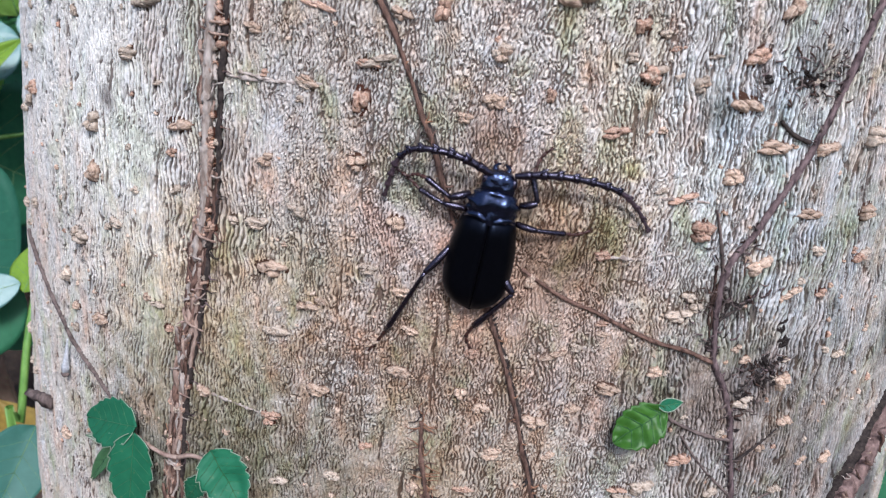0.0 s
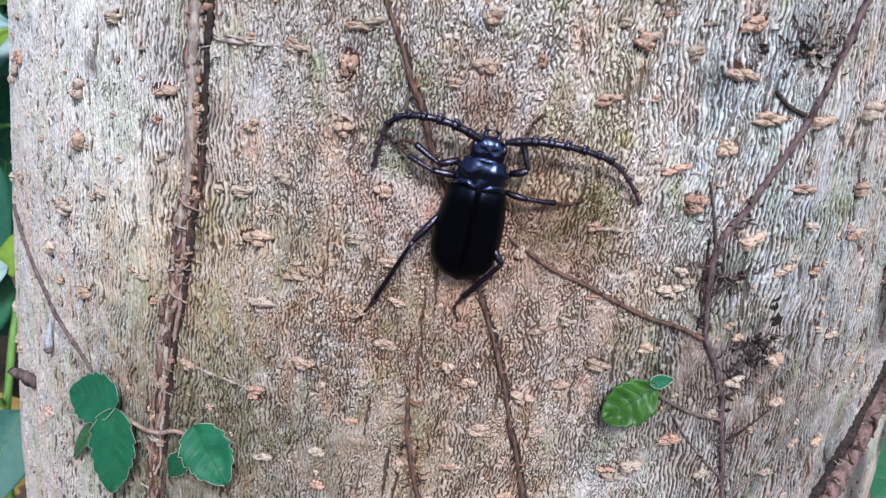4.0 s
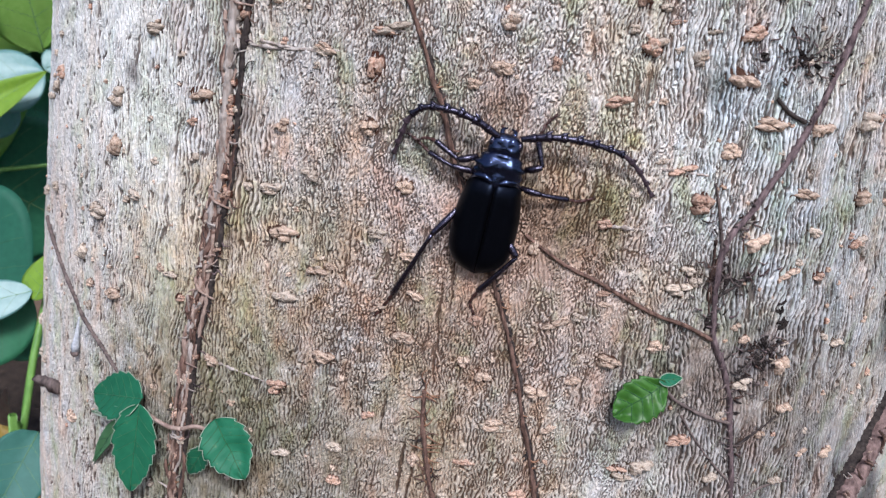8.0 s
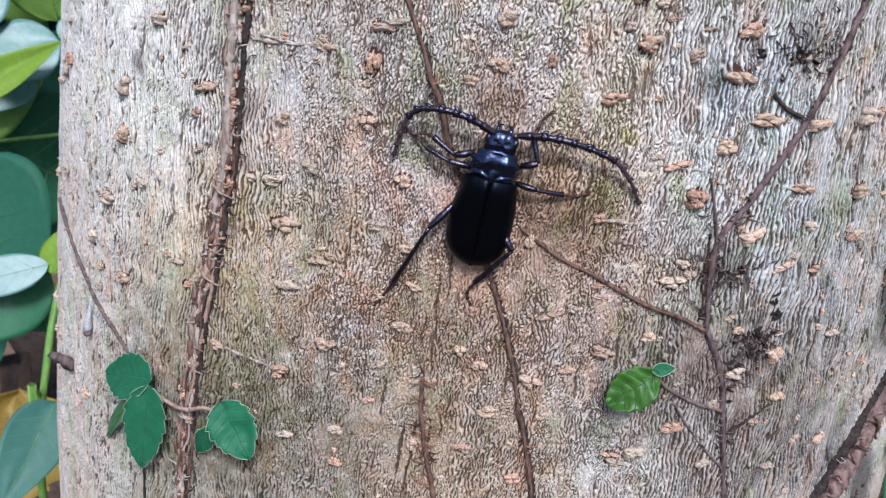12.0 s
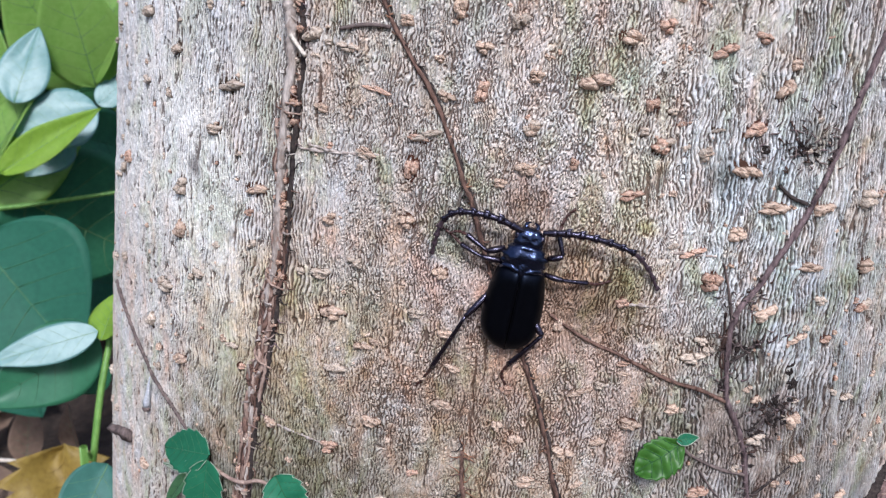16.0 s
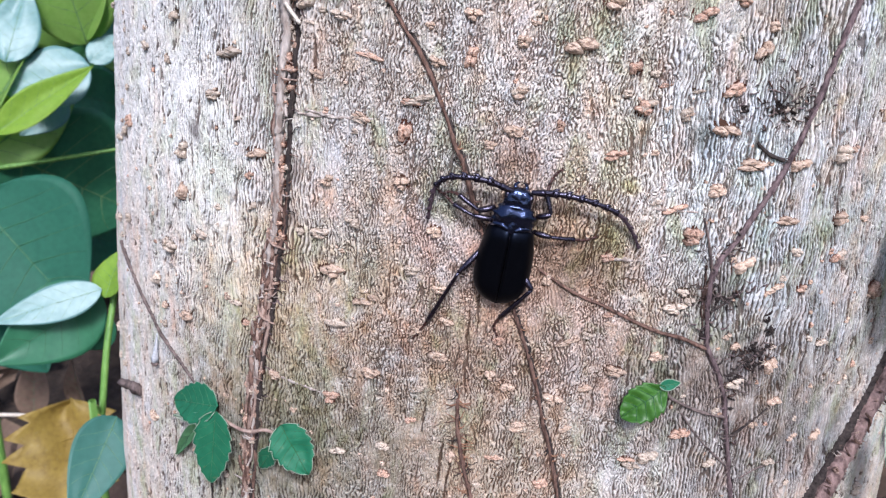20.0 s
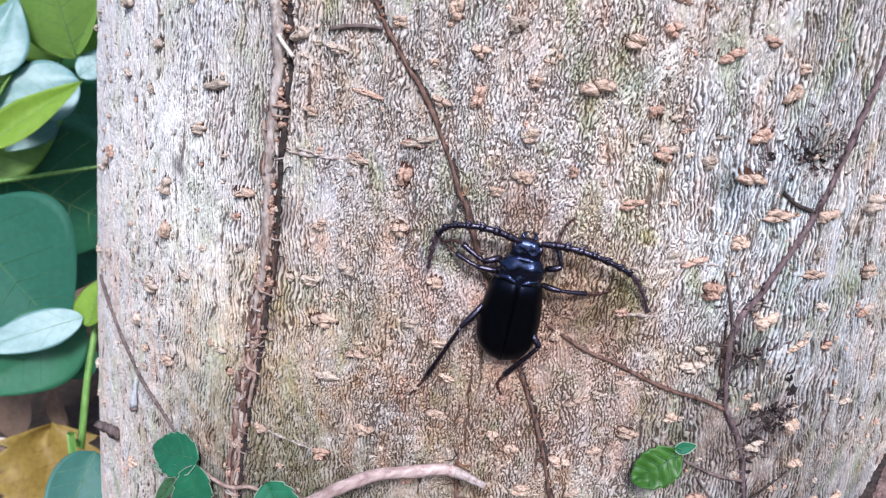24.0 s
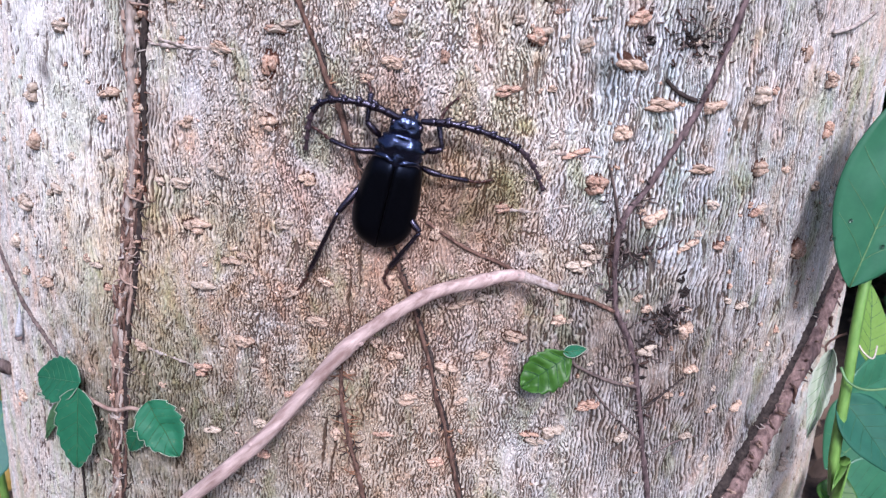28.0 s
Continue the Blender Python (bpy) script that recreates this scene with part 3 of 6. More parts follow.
def wart_mesh(kind, n=30, k=12):
    """Unit wart: rounded lobes of cork pressed together, with dark clefts between them, about 1 wide and 1 high; pits
    and rim carry painted shade.
    """
    bm = bmesh.new()
    seed = kind * 7.31
    groove_shade = bm.verts.layers.float.new("groove_shade")
    lobes = wart_lobes(kind)

    def height(x, y):
        tops = []
        for cx, cy, rx, ry in lobes:
            wob = 0.34 * noise.noise(Vector((x * 3.1 + cx * 3, y * 3.1, seed + 2)))
            d = math.hypot((x - cx) / rx, (y - cy) / ry) + wob
            tops.append(max(1.18 - d * d, -0.3))
        tops.sort()
        best, second = tops[-1], tops[-2]
        cleft = max(0.0, 1 - (best - second) / 0.22) if second > -0.1 else 0.0
        crack = max(0.0, 1 - abs(noise.noise(Vector((x * 4.2, y * 4.2, seed + 9)))) / 0.07)
        skin = 0.24 * noise.noise(Vector((x * 7, y * 7, seed))) + 0.18 * noise.noise(Vector((x * 16, y * 16, seed))) - 0.12 * crack
        h = math.sqrt(max(best, 0)) * (0.78 + skin) - 0.34 * cleft
        return h, max(cleft, 0.8 - max(best, 0) / 0.2, -1.5 * skin - 0.14, 0.8 * crack)

    rings = []
    for q in range(1, k + 1):
        r = q / k * 0.56
        ring = []
        for j in range(n):
            a = 2 * math.pi * j / n
            o = r * (1 + (0.26 * noise.noise(Vector((math.cos(a) * 1.9, math.sin(a) * 1.9, seed + 5))) + 0.16 * noise.noise(Vector((math.cos(a) * 5, math.sin(a) * 5, seed)))))
            x, y = o * math.cos(a), o * math.sin(a)
            h, dark = height(x / (o / r), y / (o / r))
            ring.append(bm.verts.new((x, y, h - (0.25 if q == k else 0))))
            ring[-1][groove_shade] = min(max(dark, 0), 1)
        rings.append(ring)
    h, dark = height(0, 0)
    top = bm.verts.new((0, 0, h))
    top[groove_shade] = min(max(dark, 0), 1)
    for j in range(n):
        bm.faces.new((top, rings[0][j], rings[0][(j + 1) % n]))
    for a, c in zip(rings, rings[1:]):
        for j in range(n):
            bm.faces.new((a[j], c[j], c[(j + 1) % n], a[(j + 1) % n]))
    me = bpy.data.meshes.new("wart")
    bm.to_mesh(me)
    bm.free()
    me.materials.append(CORK)
    me.shade_smooth()
    return me


WARTS = [wart_mesh(q) for q in range(21)]
WARTS_PALE = [m.copy() for m in WARTS]
for m in WARTS_PALE:
    m.materials[0] = CORK_PALE
WARTS_RED = [m.copy() for m in WARTS]
for m in WARTS_RED:
    m.materials[0] = CORK_RED
wart_dice = random.Random(7)


def wart(angle, z, wide, high, pale=0.25, kind=None):
    k = wart_dice.randrange(21) if kind is None else kind
    dice = wart_dice.random()
    ob = new("wart", (WARTS_PALE if dice < pale else WARTS_RED if dice > 0.78 else WARTS)[k])
    ob.parent = tree
    h = min(wide, high)
    ob.matrix_basis = (Matrix.Translation((0, 0, -GROUND)) @ bark_frame(angle, z, -0.0002, wart_dice.uniform(-20, 20))
                       @ Matrix.Diagonal((wide / 1000, high / 1000, 0.52 * h / 1000, 1)))
    return ob


# angle, height, width and height in millimetres
for a, z, w, h in (
    (-50.5, -0.0748, 5.1, 5.8), (-36.4, -0.0721, 7.5, 8.0), (-36.5, -0.0887, 7.1, 9.2), (-33.2, -0.1022, 7.1, 4.4),
    (-39.4, -0.1144, 9.7, 6.0), (-26.3, -0.0723, 4.4, 3.6), (-25.7, -0.0639, 9.5, 4.7), (-17.3, -0.0669, 5.6, 5.0),
    (-25.9, -0.0833, 4.0, 4.0), (-30.7, -0.0884, 4.0, 3.1), (-14.6, -0.0795, 6.1, 4.3), (-18.0, -0.0863, 8.9, 4.4),
    (-20.1, -0.0872, 3.7, 3.5), (-43.5, -0.2047, 7.6, 5.0), (-40.5, -0.1433, 5.3, 3.6), (-36.1, -0.1412, 7.9, 4.7),
    (-42.1, -0.1334, 6.7, 8.1), (-28.1, -0.1236, 6.6, 3.1), (-26.5, -0.1302, 5.2, 2.7),
):
    wart(a, z, w, h, 0.45)
for a, z, w, h in (
    (-6.8, -0.0782, 6.1, 4.4), (-10.1, -0.0633, 5.5, 5.1), (-10.1, -0.0467, 5.1, 7.9), (-2.5, -0.0476, 4.3, 3.4),
    (-0.6, -0.0428, 5.8, 4.3), (-0.3, -0.0310, 5.5, 4.9), (3.4, -0.0400, 2.8, 4.3), (-8.7, -0.0926, 5.9, 3.9),
    (-16.6, -0.0990, 10.7, 5.1), (-13.3, -0.1077, 6.9, 4.1), (-15.9, -0.1180, 10.1, 4.9), (-6.0, -0.0981, 5.9, 3.2),
    (-5.0, -0.1095, 5.9, 3.0), (-7.9, -0.1149, 6.1, 3.3), (-12.3, -0.0894, 3.4, 2.3), (-14.3, -0.0439, 7.3, 2.9),
    (-9.7, -0.0372, 7.9, 2.8),
):
    wart(a, z, w, h)
for a, z, w, h in (
    (8.4, -0.0483, 8.6, 4.1), (10.4, -0.0338, 6.1, 5.7), (14.2, -0.0356, 4.7, 5.2), (18.2, -0.0290, 6.7, 4.0),
    (18.1, -0.0403, 10.2, 5.0), (21.2, -0.0523, 11.1, 4.8), (26.6, -0.0534, 9.8, 5.1), (18.1, -0.0601, 6.4, 5.7),
    (14.3, -0.0657, 8.5, 3.9), (26.1, -0.0725, 10.2, 3.7), (33.1, -0.0747, 7.0, 5.9), (28.0, -0.0845, 5.5, 4.1),
    (34.0, -0.0893, 4.8, 4.8), (31.7, -0.0511, 7.7, 7.7), (8.8, -0.0821, 5.9, 3.5), (16.3, -0.0748, 7.0, 6.7),
    (22.1, -0.0866, 9.6, 5.7), (3.6, -0.0908, 3.5, 5.4), (9.5, -0.1026, 6.0, 2.0), (9.7, -0.1060, 6.1, 1.7),
):
    wart(a, z, w, h)
for a, z, w, h in (
    (-5.7, -0.1229, 6.7, 4.0), (-12.1, -0.1344, 8.2, 4.6), (-0.7, -0.1274, 4.0, 4.4), (1.0, -0.1316, 6.4, 4.7),
    (-0.3, -0.1143, 4.6, 3.6), (5.9, -0.1130, 8.3, 3.3), (8.1, -0.1304, 5.9, 3.8), (5.2, -0.1349, 7.9, 4.8),
    (-16.0, -0.1475, 7.6, 3.7), (-7.4, -0.1369, 5.2, 4.1), (-7.8, -0.1500, 5.7, 3.5), (2.2, -0.1467, 8.0, 4.5),
    (6.7, -0.1467, 5.3, 3.5), (0.3, -0.1604, 7.9, 3.2), (-15.2, -0.1706, 7.1, 3.8), (-10.5, -0.1634, 5.2, 3.7),
    (-10.2, -0.1752, 5.3, 3.7), (-3.8, -0.1624, 4.3, 4.7), (5.0, -0.1697, 7.4, 4.4), (-22.6, -0.1471, 6.2, 4.6),
    (-20.3, -0.1592, 3.7, 2.7),
):
    wart(a, z, w, h)
for a, z, w, h in (
    (14.5, -0.1185, 5.4, 4.2), (10.7, -0.1236, 7.7, 4.1), (15.0, -0.1589, 8.9, 6.0), (12.9, -0.1597, 6.8, 3.0),
    (18.0, -0.1505, 8.7, 4.5), (21.7, -0.1651, 6.0, 4.4), (21.5, -0.1428, 4.5, 3.4), (23.1, -0.1326, 8.3, 4.6),
    (27.0, -0.1275, 6.6, 7.0), (16.3, -0.0950, 5.4, 3.4), (15.6, -0.1005, 8.9, 4.5), (25.9, -0.0970, 8.3, 3.7),
    (29.6, -0.0991, 5.3, 3.1), (31.8, -0.1626, 5.0, 3.4), (21.5, -0.1132, 3.9, 2.9), (13.5, -0.1627, 7.7, 3.0),
    (17.0, -0.0984, 4.3, 3.8),
):
    wart(a, z, w, h)
for a, z, w, h in (
    (-7.0, 0.0007, 5.1, 6.8), (-2.1, -0.0011, 6.1, 6.1), (-11.4, -0.0038, 6.0, 4.5), (-4.8, -0.0093, 5.8, 4.4),
    (-4.6, -0.0214, 4.8, 8.5), (-8.4, -0.0136, 3.5, 3.4), (-7.6, -0.0241, 6.2, 3.8), (-0.4, -0.0158, 4.7, 4.4),
    (0.5, -0.0105, 3.4, 2.0), (4.3, -0.0159, 10.3, 6.5), (6.9, -0.0036, 6.9, 4.8), (9.7, -0.0000, 5.3, 5.2),
    (14.6, -0.0060, 8.5, 4.7), (18.1, -0.0021, 6.2, 4.0), (21.4, -0.0093, 4.9, 4.2), (20.6, -0.0163, 5.6, 7.5),
    (18.5, -0.0281, 8.2, 4.8), (9.2, -0.0217, 5.0, 4.9), (-0.4, -0.0302, 6.1, 4.4), (10.6, -0.0330, 6.5, 5.3),
    (10.1, 0.0077, 7.8, 2.4),
):
    wart(a, z, w, h)
for a, z, w, h in (
    (-20.3, -0.0112, 7.0, 6.2), (-16.7, -0.0135, 8.5, 3.5), (-29.4, -0.0318, 13.5, 5.1), (-44.7, -0.0151, 8.3, 6.8),
    (-38.2, -0.0248, 5.4, 5.5), (-18.9, -0.0327, 6.5, 3.3), (-13.9, -0.0246, 10.8, 2.8), (-9.2, -0.0361, 10.5, 3.8),
    (-14.5, -0.0449, 7.3, 2.8), (12.1, -0.0267, 5.5, 1.8), (15.0, -0.0284, 4.9, 1.8), (14.3, -0.0357, 4.5, 4.0),
    (-31.8, -0.0478, 7.2, 4.1), (-45.0, -0.0399, 6.5, 3.7),
):
    wart(a, z, w, h, 0.5)
for a, z, w, h in (
    (37.2, -0.0401, 4.0, 7.1), (41.8, -0.0497, 5.6, 6.3), (33.4, -0.0896, 5.2, 4.7), (41.2, -0.1089, 6.4, 7.8),
    (28.3, -0.1431, 6.0, 5.3), (42.5, -0.0670, 5.8, 6.4), (33.6, -0.1234, 5.9, 4.1), (42.3, -0.0867, 5.2, 4.3),
    (36.8, -0.0772, 4.5, 3.2), (35.4, -0.1663, 6.6, 4.0), (29.0, -0.1707, 5.9, 4.3), (26.2, -0.1519, 4.5, 3.2),
    (46.9, -0.2118, 7.7, 6.8), (45.9, -0.0458, 5.0, 4.3),
):
    wart(a, z, w, h)


# small bumps along the two edges of the trunk, and crumbs between the larger warts
edge_dice = random.Random(21)
for q in range(26):
    size = edge_dice.uniform(2.4, 5.0)
    wart(edge_dice.uniform(-63, -50), edge_dice.uniform(-0.21, 0.01), size, size * edge_dice.uniform(0.8, 1.5), 1.0)
for q in range(30):
    size = edge_dice.uniform(1.6, 3.8)
    wart(edge_dice.uniform(-52, -28), edge_dice.uniform(-0.21, 0.02), size, size * edge_dice.uniform(0.7, 1.5), 0.7)
for q in range(24):
    size = edge_dice.uniform(1.6, 3.4)
    wart(edge_dice.uniform(38, 62), edge_dice.uniform(-0.2, 0.0), size, size * edge_dice.uniform(0.7, 1.6), 0.5)
for q in range(60):
    size = edge_dice.uniform(1.6, 3.2)
    wart(edge_dice.uniform(-30, 40), edge_dice.uniform(-0.2, 0.02), size * 1.25, size, 0.4)


def wart_crumbs(count, material, seed):
    """Crumbs of cork too small to pick apart, joined into one mesh."""
    dice = random.Random(seed)
    shapes = [wart_mesh(q, 12, 4) for q in range(7)]
    verts, faces, dark = [], [], []
    for q in range(count):
        me = shapes[dice.randrange(7)]
        size = dice.uniform(0.0008, 0.0019)
        m = (Matrix.Translation((0, 0, -GROUND)) @ bark_frame(dice.uniform(-60, 58), dice.uniform(-0.215, 0.025), -0.0001, dice.uniform(0, 360))
             @ Matrix.Diagonal((size * 1.3, size, 0.7 * size, 1)))
        k = len(verts)
        verts += [m @ v.co for v in me.vertices]
        dark += [d.value for d in me.attributes["groove_shade"].data]
        faces += [[k + i for i in f.vertices] for f in me.polygons]
    for me in shapes:
        bpy.data.meshes.remove(me)
    me = bpy.data.meshes.new("wart_crumb")
    me.from_pydata(verts, [], faces)
    me.attributes.new("groove_shade", "FLOAT", "POINT").data.foreach_set("value", dark)
    me.materials.append(material)
    me.shade_smooth()
    ob = new("wart_crumb", me)
    ob.parent = tree
    return tagged(ob, "scattered small crumbs of tan cork", kind="stuff")


wart_crumbs(190, CORK, 31)
wart_crumbs(30, CORK_RED, 32)


# ------------------------------------------------------------------ vines on the bark
def bark_line(points, n, out):
    """A smooth line on the bark through (angle, z) points; out metres above it."""
    flat = spline([(p[0], p[1] * 1000, 0) for p in points], n)
    return [on_bark(p.x, p.y / 1000, out) for p in flat]


def vine_stem(name, points, r0, r1, material, parent, label="", out=None, n=60, rough=0.25, sides=9, flat=0.8, knots=0.18):
    pts = bark_line(points, n, (out if out is not None else r0 * 0.5))
    pts = [p + Vector((noise.noise(p * 120), 0, noise.noise(p * 120 + Vector((9, 9, 9))))) * r0 * 0.35 for p in pts]
    bm = tube(bmesh.new(), pts, lambda u: (r0 + (r1 - r0) * u) * (1 + knots * noise.noise(Vector((u * n * 0.35, r0 * 900, 0)))), sides, rough, flat)
    return part(name, bm, material, parent, label)


def rootlet(parent, angle, z, turn, length, r, material, rnd, curl=0.6, name="rootlet"):
    """A fine root that leaves a vine and lies on the bark; turn in degrees from straight right."""
    a, zz, t = angle, z, radians(turn)
    pts = []
    for q in range(6):
        pts.append(on_bark(a, zz, r * 0.8 + 0.0006 * math.sin(q * 0.6)))
        a += math.degrees(math.cos(t) * length / 5 / 0.21)
        zz += math.sin(t) * length / 5
        t += rnd.uniform(-curl, curl)
    return part(name, tube(bmesh.new(), spline(pts, 10), lambda u: r * (1 - 0.7 * u), 5), material, parent)


def climbing_vine(label, points, r0, r1, material, name="climbing_vine", lift=None, knots=0.18, rough=0.5):
    ob = tagged(new(name), label, "vine")
    vine_stem("stem", points, r0, r1, material, ob, "", lift, 110, rough, 12, 0.8, knots)
    return ob


left_vine_line = [(-22.39, -0.0002), (-22.00, -0.0102), (-21.81, -0.0223), (-22.14, -0.0385), (-22.32, -0.0516), (-22.36, -0.0652), (-22.35, -0.0770), (-22.65, -0.0893), (-23.25, -0.1024), (-23.56, -0.1156), (-24.20, -0.1297), (-24.87, -0.1444), (-25.37, -0.1595), (-25.49, -0.1746), (-25.69, -0.1904), (-25.93, -0.2046), (-26.18, -0.2240), (-26.44, -0.2444)]
left_vine = climbing_vine("brown woody vine with hairy rootlets clinging to the bark", [(a - 0.35, z) for a, z in left_vine_line[:9]], 0.0023, 0.0011, VINE_PALE)
rnd = random.Random(3)


def along(line, u):
    """Angle and height at the fraction u of a line on the bark."""
    q = u * (len(line) - 1.001)
    i, t = int(q), q % 1
    return line[i][0] * (1 - t) + line[i + 1][0] * t, line[i][1] * (1 - t) + line[i + 1][1] * t


strand_kinds = (VINE, VINE_RED_PALE, VINE_PALE, VINE, VINE_DEEP, VINE_RED_PALE, VINE)
for q in range(7):
    first, turn = rnd.uniform(0.22, 0.5), rnd.uniform(0, 6.28)
    line = []
    for s in range(26):
        u = first + (1 - first) * s / 25
        a, z = along(left_vine_line, u)
        line.append((a + (0.35 + 0.25 * u) * math.sin(turn + u * rnd.uniform(13, 15) + q) + (q - 3) * 0.12, z))
    vine_stem("strand", line, rnd.uniform(0.0005, 0.0009), rnd.uniform(0.0005, 0.0009), strand_kinds[q], left_vine, "", 0.0006 + 0.0002 * (q % 3), 120, 0.6, 8, 0.8, 0.6)
# Added strip standing in for the shaded gap right of the stem.
vine_stem("strand", [(a + 0.70, z) for a, z in left_vine_line], 0.0013, 0.0013, VINE_DARK, left_vine, "dark strip for shade or a shoot", -0.0001, 120, 0.6, 8, 0.8, 0.6)
vine_stem("strand", [(a - 0.25, z) for a, z in left_vine_line[6:]], 0.0012, 0.0018, VINE, left_vine, "", 0.0002, 100, 0.5, 8, 0.7, 0.5)
for q in range(100):
    a, z = along(left_vine_line, rnd.random())
    rootlet(left_vine, a + rnd.uniform(0.0, 1.1), z, rnd.choice((0, 0, 180)) + rnd.uniform(-70, 70), rnd.uniform(0.002, 0.006), rnd.uniform(0.0002, 0.0005), rnd.choice((VINE_DARK, VINE_DARK, VINE, VINE_PURPLE)), rnd, 0.9)
for q in range(22):
    a, z = along(left_vine_line, rnd.random() ** 0.8)
    hair = rootlet(left_vine, a + rnd.uniform(-0.5, 0.5), z, rnd.choice((0, 180)) + rnd.uniform(-40, 40), rnd.uniform(0.003, 0.007), rnd.uniform(0.0003, 0.0005), rnd.choice((VINE_PALE, VINE_PALE, STALK_RED)), rnd, 0.5)
    hair.location = on_bark(a, z, 0.0016) - on_bark(a, z)
def splinter(parent, angle, z, length, wide, lean, material, lift):
    """A flat strip of torn vine bark that lies along the stem; lean in degrees of angle from end to end."""
    pts = [on_bark(angle + lean * (q / 4 - 0.5), z + length * (0.5 - q / 4), lift + 0.0006 * math.sin(q * 1.3 + angle * 9)) for q in range(5)]
    bm = tube(bmesh.new(), spline(pts, 12), lambda u: wide * (0.35 + 0.65 * math.sin(math.pi * min(0.12 + 0.8 * u, 1))), 7, 0.7, 0.45, Vector((0, -1, 0)))
    return part("bark_strip", bm, material, parent)


for q in range(110):
    a, z = along(left_vine_line, 0.18 + 0.82 * rnd.random())
    splinter(left_vine, a + rnd.uniform(-0.9, 0.25), z, rnd.uniform(0.004, 0.014), rnd.uniform(0.0003, 0.0009), rnd.uniform(-1.0, 1.0),
             rnd.choice((VINE, VINE_RED_PALE, VINE_PALE, VINE_RED_PALE, VINE)), rnd.uniform(0.0006, 0.0018))
for u, turn in ((0.155, 4), (0.165, -6), (0.43, -25), (0.56, -35)):
    a, z = along(left_vine_line, u)
    pts = [on_bark(a + d, z + math.tan(radians(turn)) * d * 0.0035, h) for d, h in ((-0.9, 0.0006), (-0.4, 0.0022), (0.1, 0.0028), (0.6, 0.0020), (1.2, 0.0006))]
    part("tendril", tube(bmesh.new(), spline(pts, 14), lambda w: 0.0005 * (1 - 0.4 * w), 7, 0.7), VINE_RED_PALE, left_vine)
for q in range(80):
    a, z = along(left_vine_line, rnd.random() ** 0.8)
    rootlet(left_vine, a + rnd.uniform(-0.5, 0.5), z, rnd.choice((0, 180)) + rnd.uniform(-60, 60), rnd.uniform(0.002, 0.006), rnd.uniform(0.0002, 0.0006),
            rnd.choice((VINE, VINE_RED, VINE_DARK, VINE_PALE, VINE_RED)), rnd)

middle_line = [(-13.87, 0.0026), (-12.33, -0.0066), (-10.30, -0.0164), (-8.29, -0.0264), (-6.75, -0.0376), (-5.44, -0.0491), (-4.52, -0.0557), (-2.56, -0.0756), (-0.80, -0.0894), (0.52, -0.0988), (1.59, -0.1085), (2.60, -0.1186), (3.69, -0.1308), (4.64, -0.1454), (5.69, -0.1585), (6.46, -0.1703), (7.35, -0.1865), (8.17, -0.2035)]
middle_vine = climbing_vine("thin brown vine running up the bark beneath the beetle", middle_line, 0.0008, 0.0010, VINE, knots=0.5)
for q in range(90):
    u = rnd.random() * (len(middle_line) - 1.001)
    i, t = int(u), u % 1
    a = middle_line[i][0] * (1 - t) + middle_line[i + 1][0] * t
    z = middle_line[i][1] * (1 - t) + middle_line[i + 1][1] * t
    rootlet(middle_vine, a, z, rnd.choice((0, 180)) + rnd.uniform(-60, 60), rnd.uniform(0.0010, 0.0032), rnd.uniform(0.0002, 0.0005), rnd.choice((VINE, VINE_RED, VINE_DARK, VINE_DARK)), rnd)

# Thin dark shoot low on the left vine.
vine_stem("strand", [(-31.75, -0.2067), (-31.39, -0.2166), (-31.18, -0.2297), (-31.18, -0.2496)], 0.0005, 0.0006, VINE_DARK, left_vine, "dark strip for shade or a shoot", 0.0004)
for q in range(110):
    a, z = along(left_vine_line, rnd.random())
    knot = new("knot", rnd.choice((WARTS_RED, WARTS_PALE, WARTS_RED))[rnd.randrange(21)])
    knot.parent = left_vine
    s = rnd.uniform(0.0012, 0.0032)
    knot.matrix_basis = bark_frame(a + rnd.uniform(-0.8, 0.8), z, 0.0006, rnd.uniform(0, 360)) @ Matrix.Diagonal((s, s * rnd.uniform(0.7, 1.6), 0.6 * s, 1))

short_line = [(-3.43, -0.1382), (-3.34, -0.1476), (-2.89, -0.1569), (-2.34, -0.1664), (-1.75, -0.1740), (-0.84, -0.1899)]
short_vine = climbing_vine("short reddish piece of old vine flat on the bark", short_line, 0.0008, 0.0011, VINE)
for q in range(70):
    i = rnd.randrange(len(short_line))
    rootlet(short_vine, short_line[i][0], short_line[i][1] + rnd.uniform(-0.004, 0.004), rnd.uniform(0, 360), 0.005, 0.0003, rnd.choice((VINE_RED, VINE, VINE_DARK)), rnd)

right_line = [(32.02, 0.0097), (30.74, 0.0012), (29.88, -0.0061), (28.12, -0.0233), (26.54, -0.0405), (25.02, -0.0525), (23.61, -0.0615), (22.19, -0.0697), (20.79, -0.0780), (19.34, -0.0847), (18.78, -0.0916), (18.89, -0.1003), (19.20, -0.1092), (19.59, -0.1166), (20.96, -0.1262), (22.06, -0.1361), (22.84, -0.1483), (23.53, -0.1609), (24.38, -0.1740), (25.59, -0.1925), (26.75, -0.2120)]
right_vine = climbing_vine("grey-brown forked vine on the bark with side shoots", right_line, 0.0010, 0.0009, VINE_PURPLE, knots=0.45)
vine_stem("side_shoot", [(17.27, -0.0690), (18.15, -0.0780), (18.85, -0.0881)], 0.0004, 0.0007, VINE_GREY, right_vine)
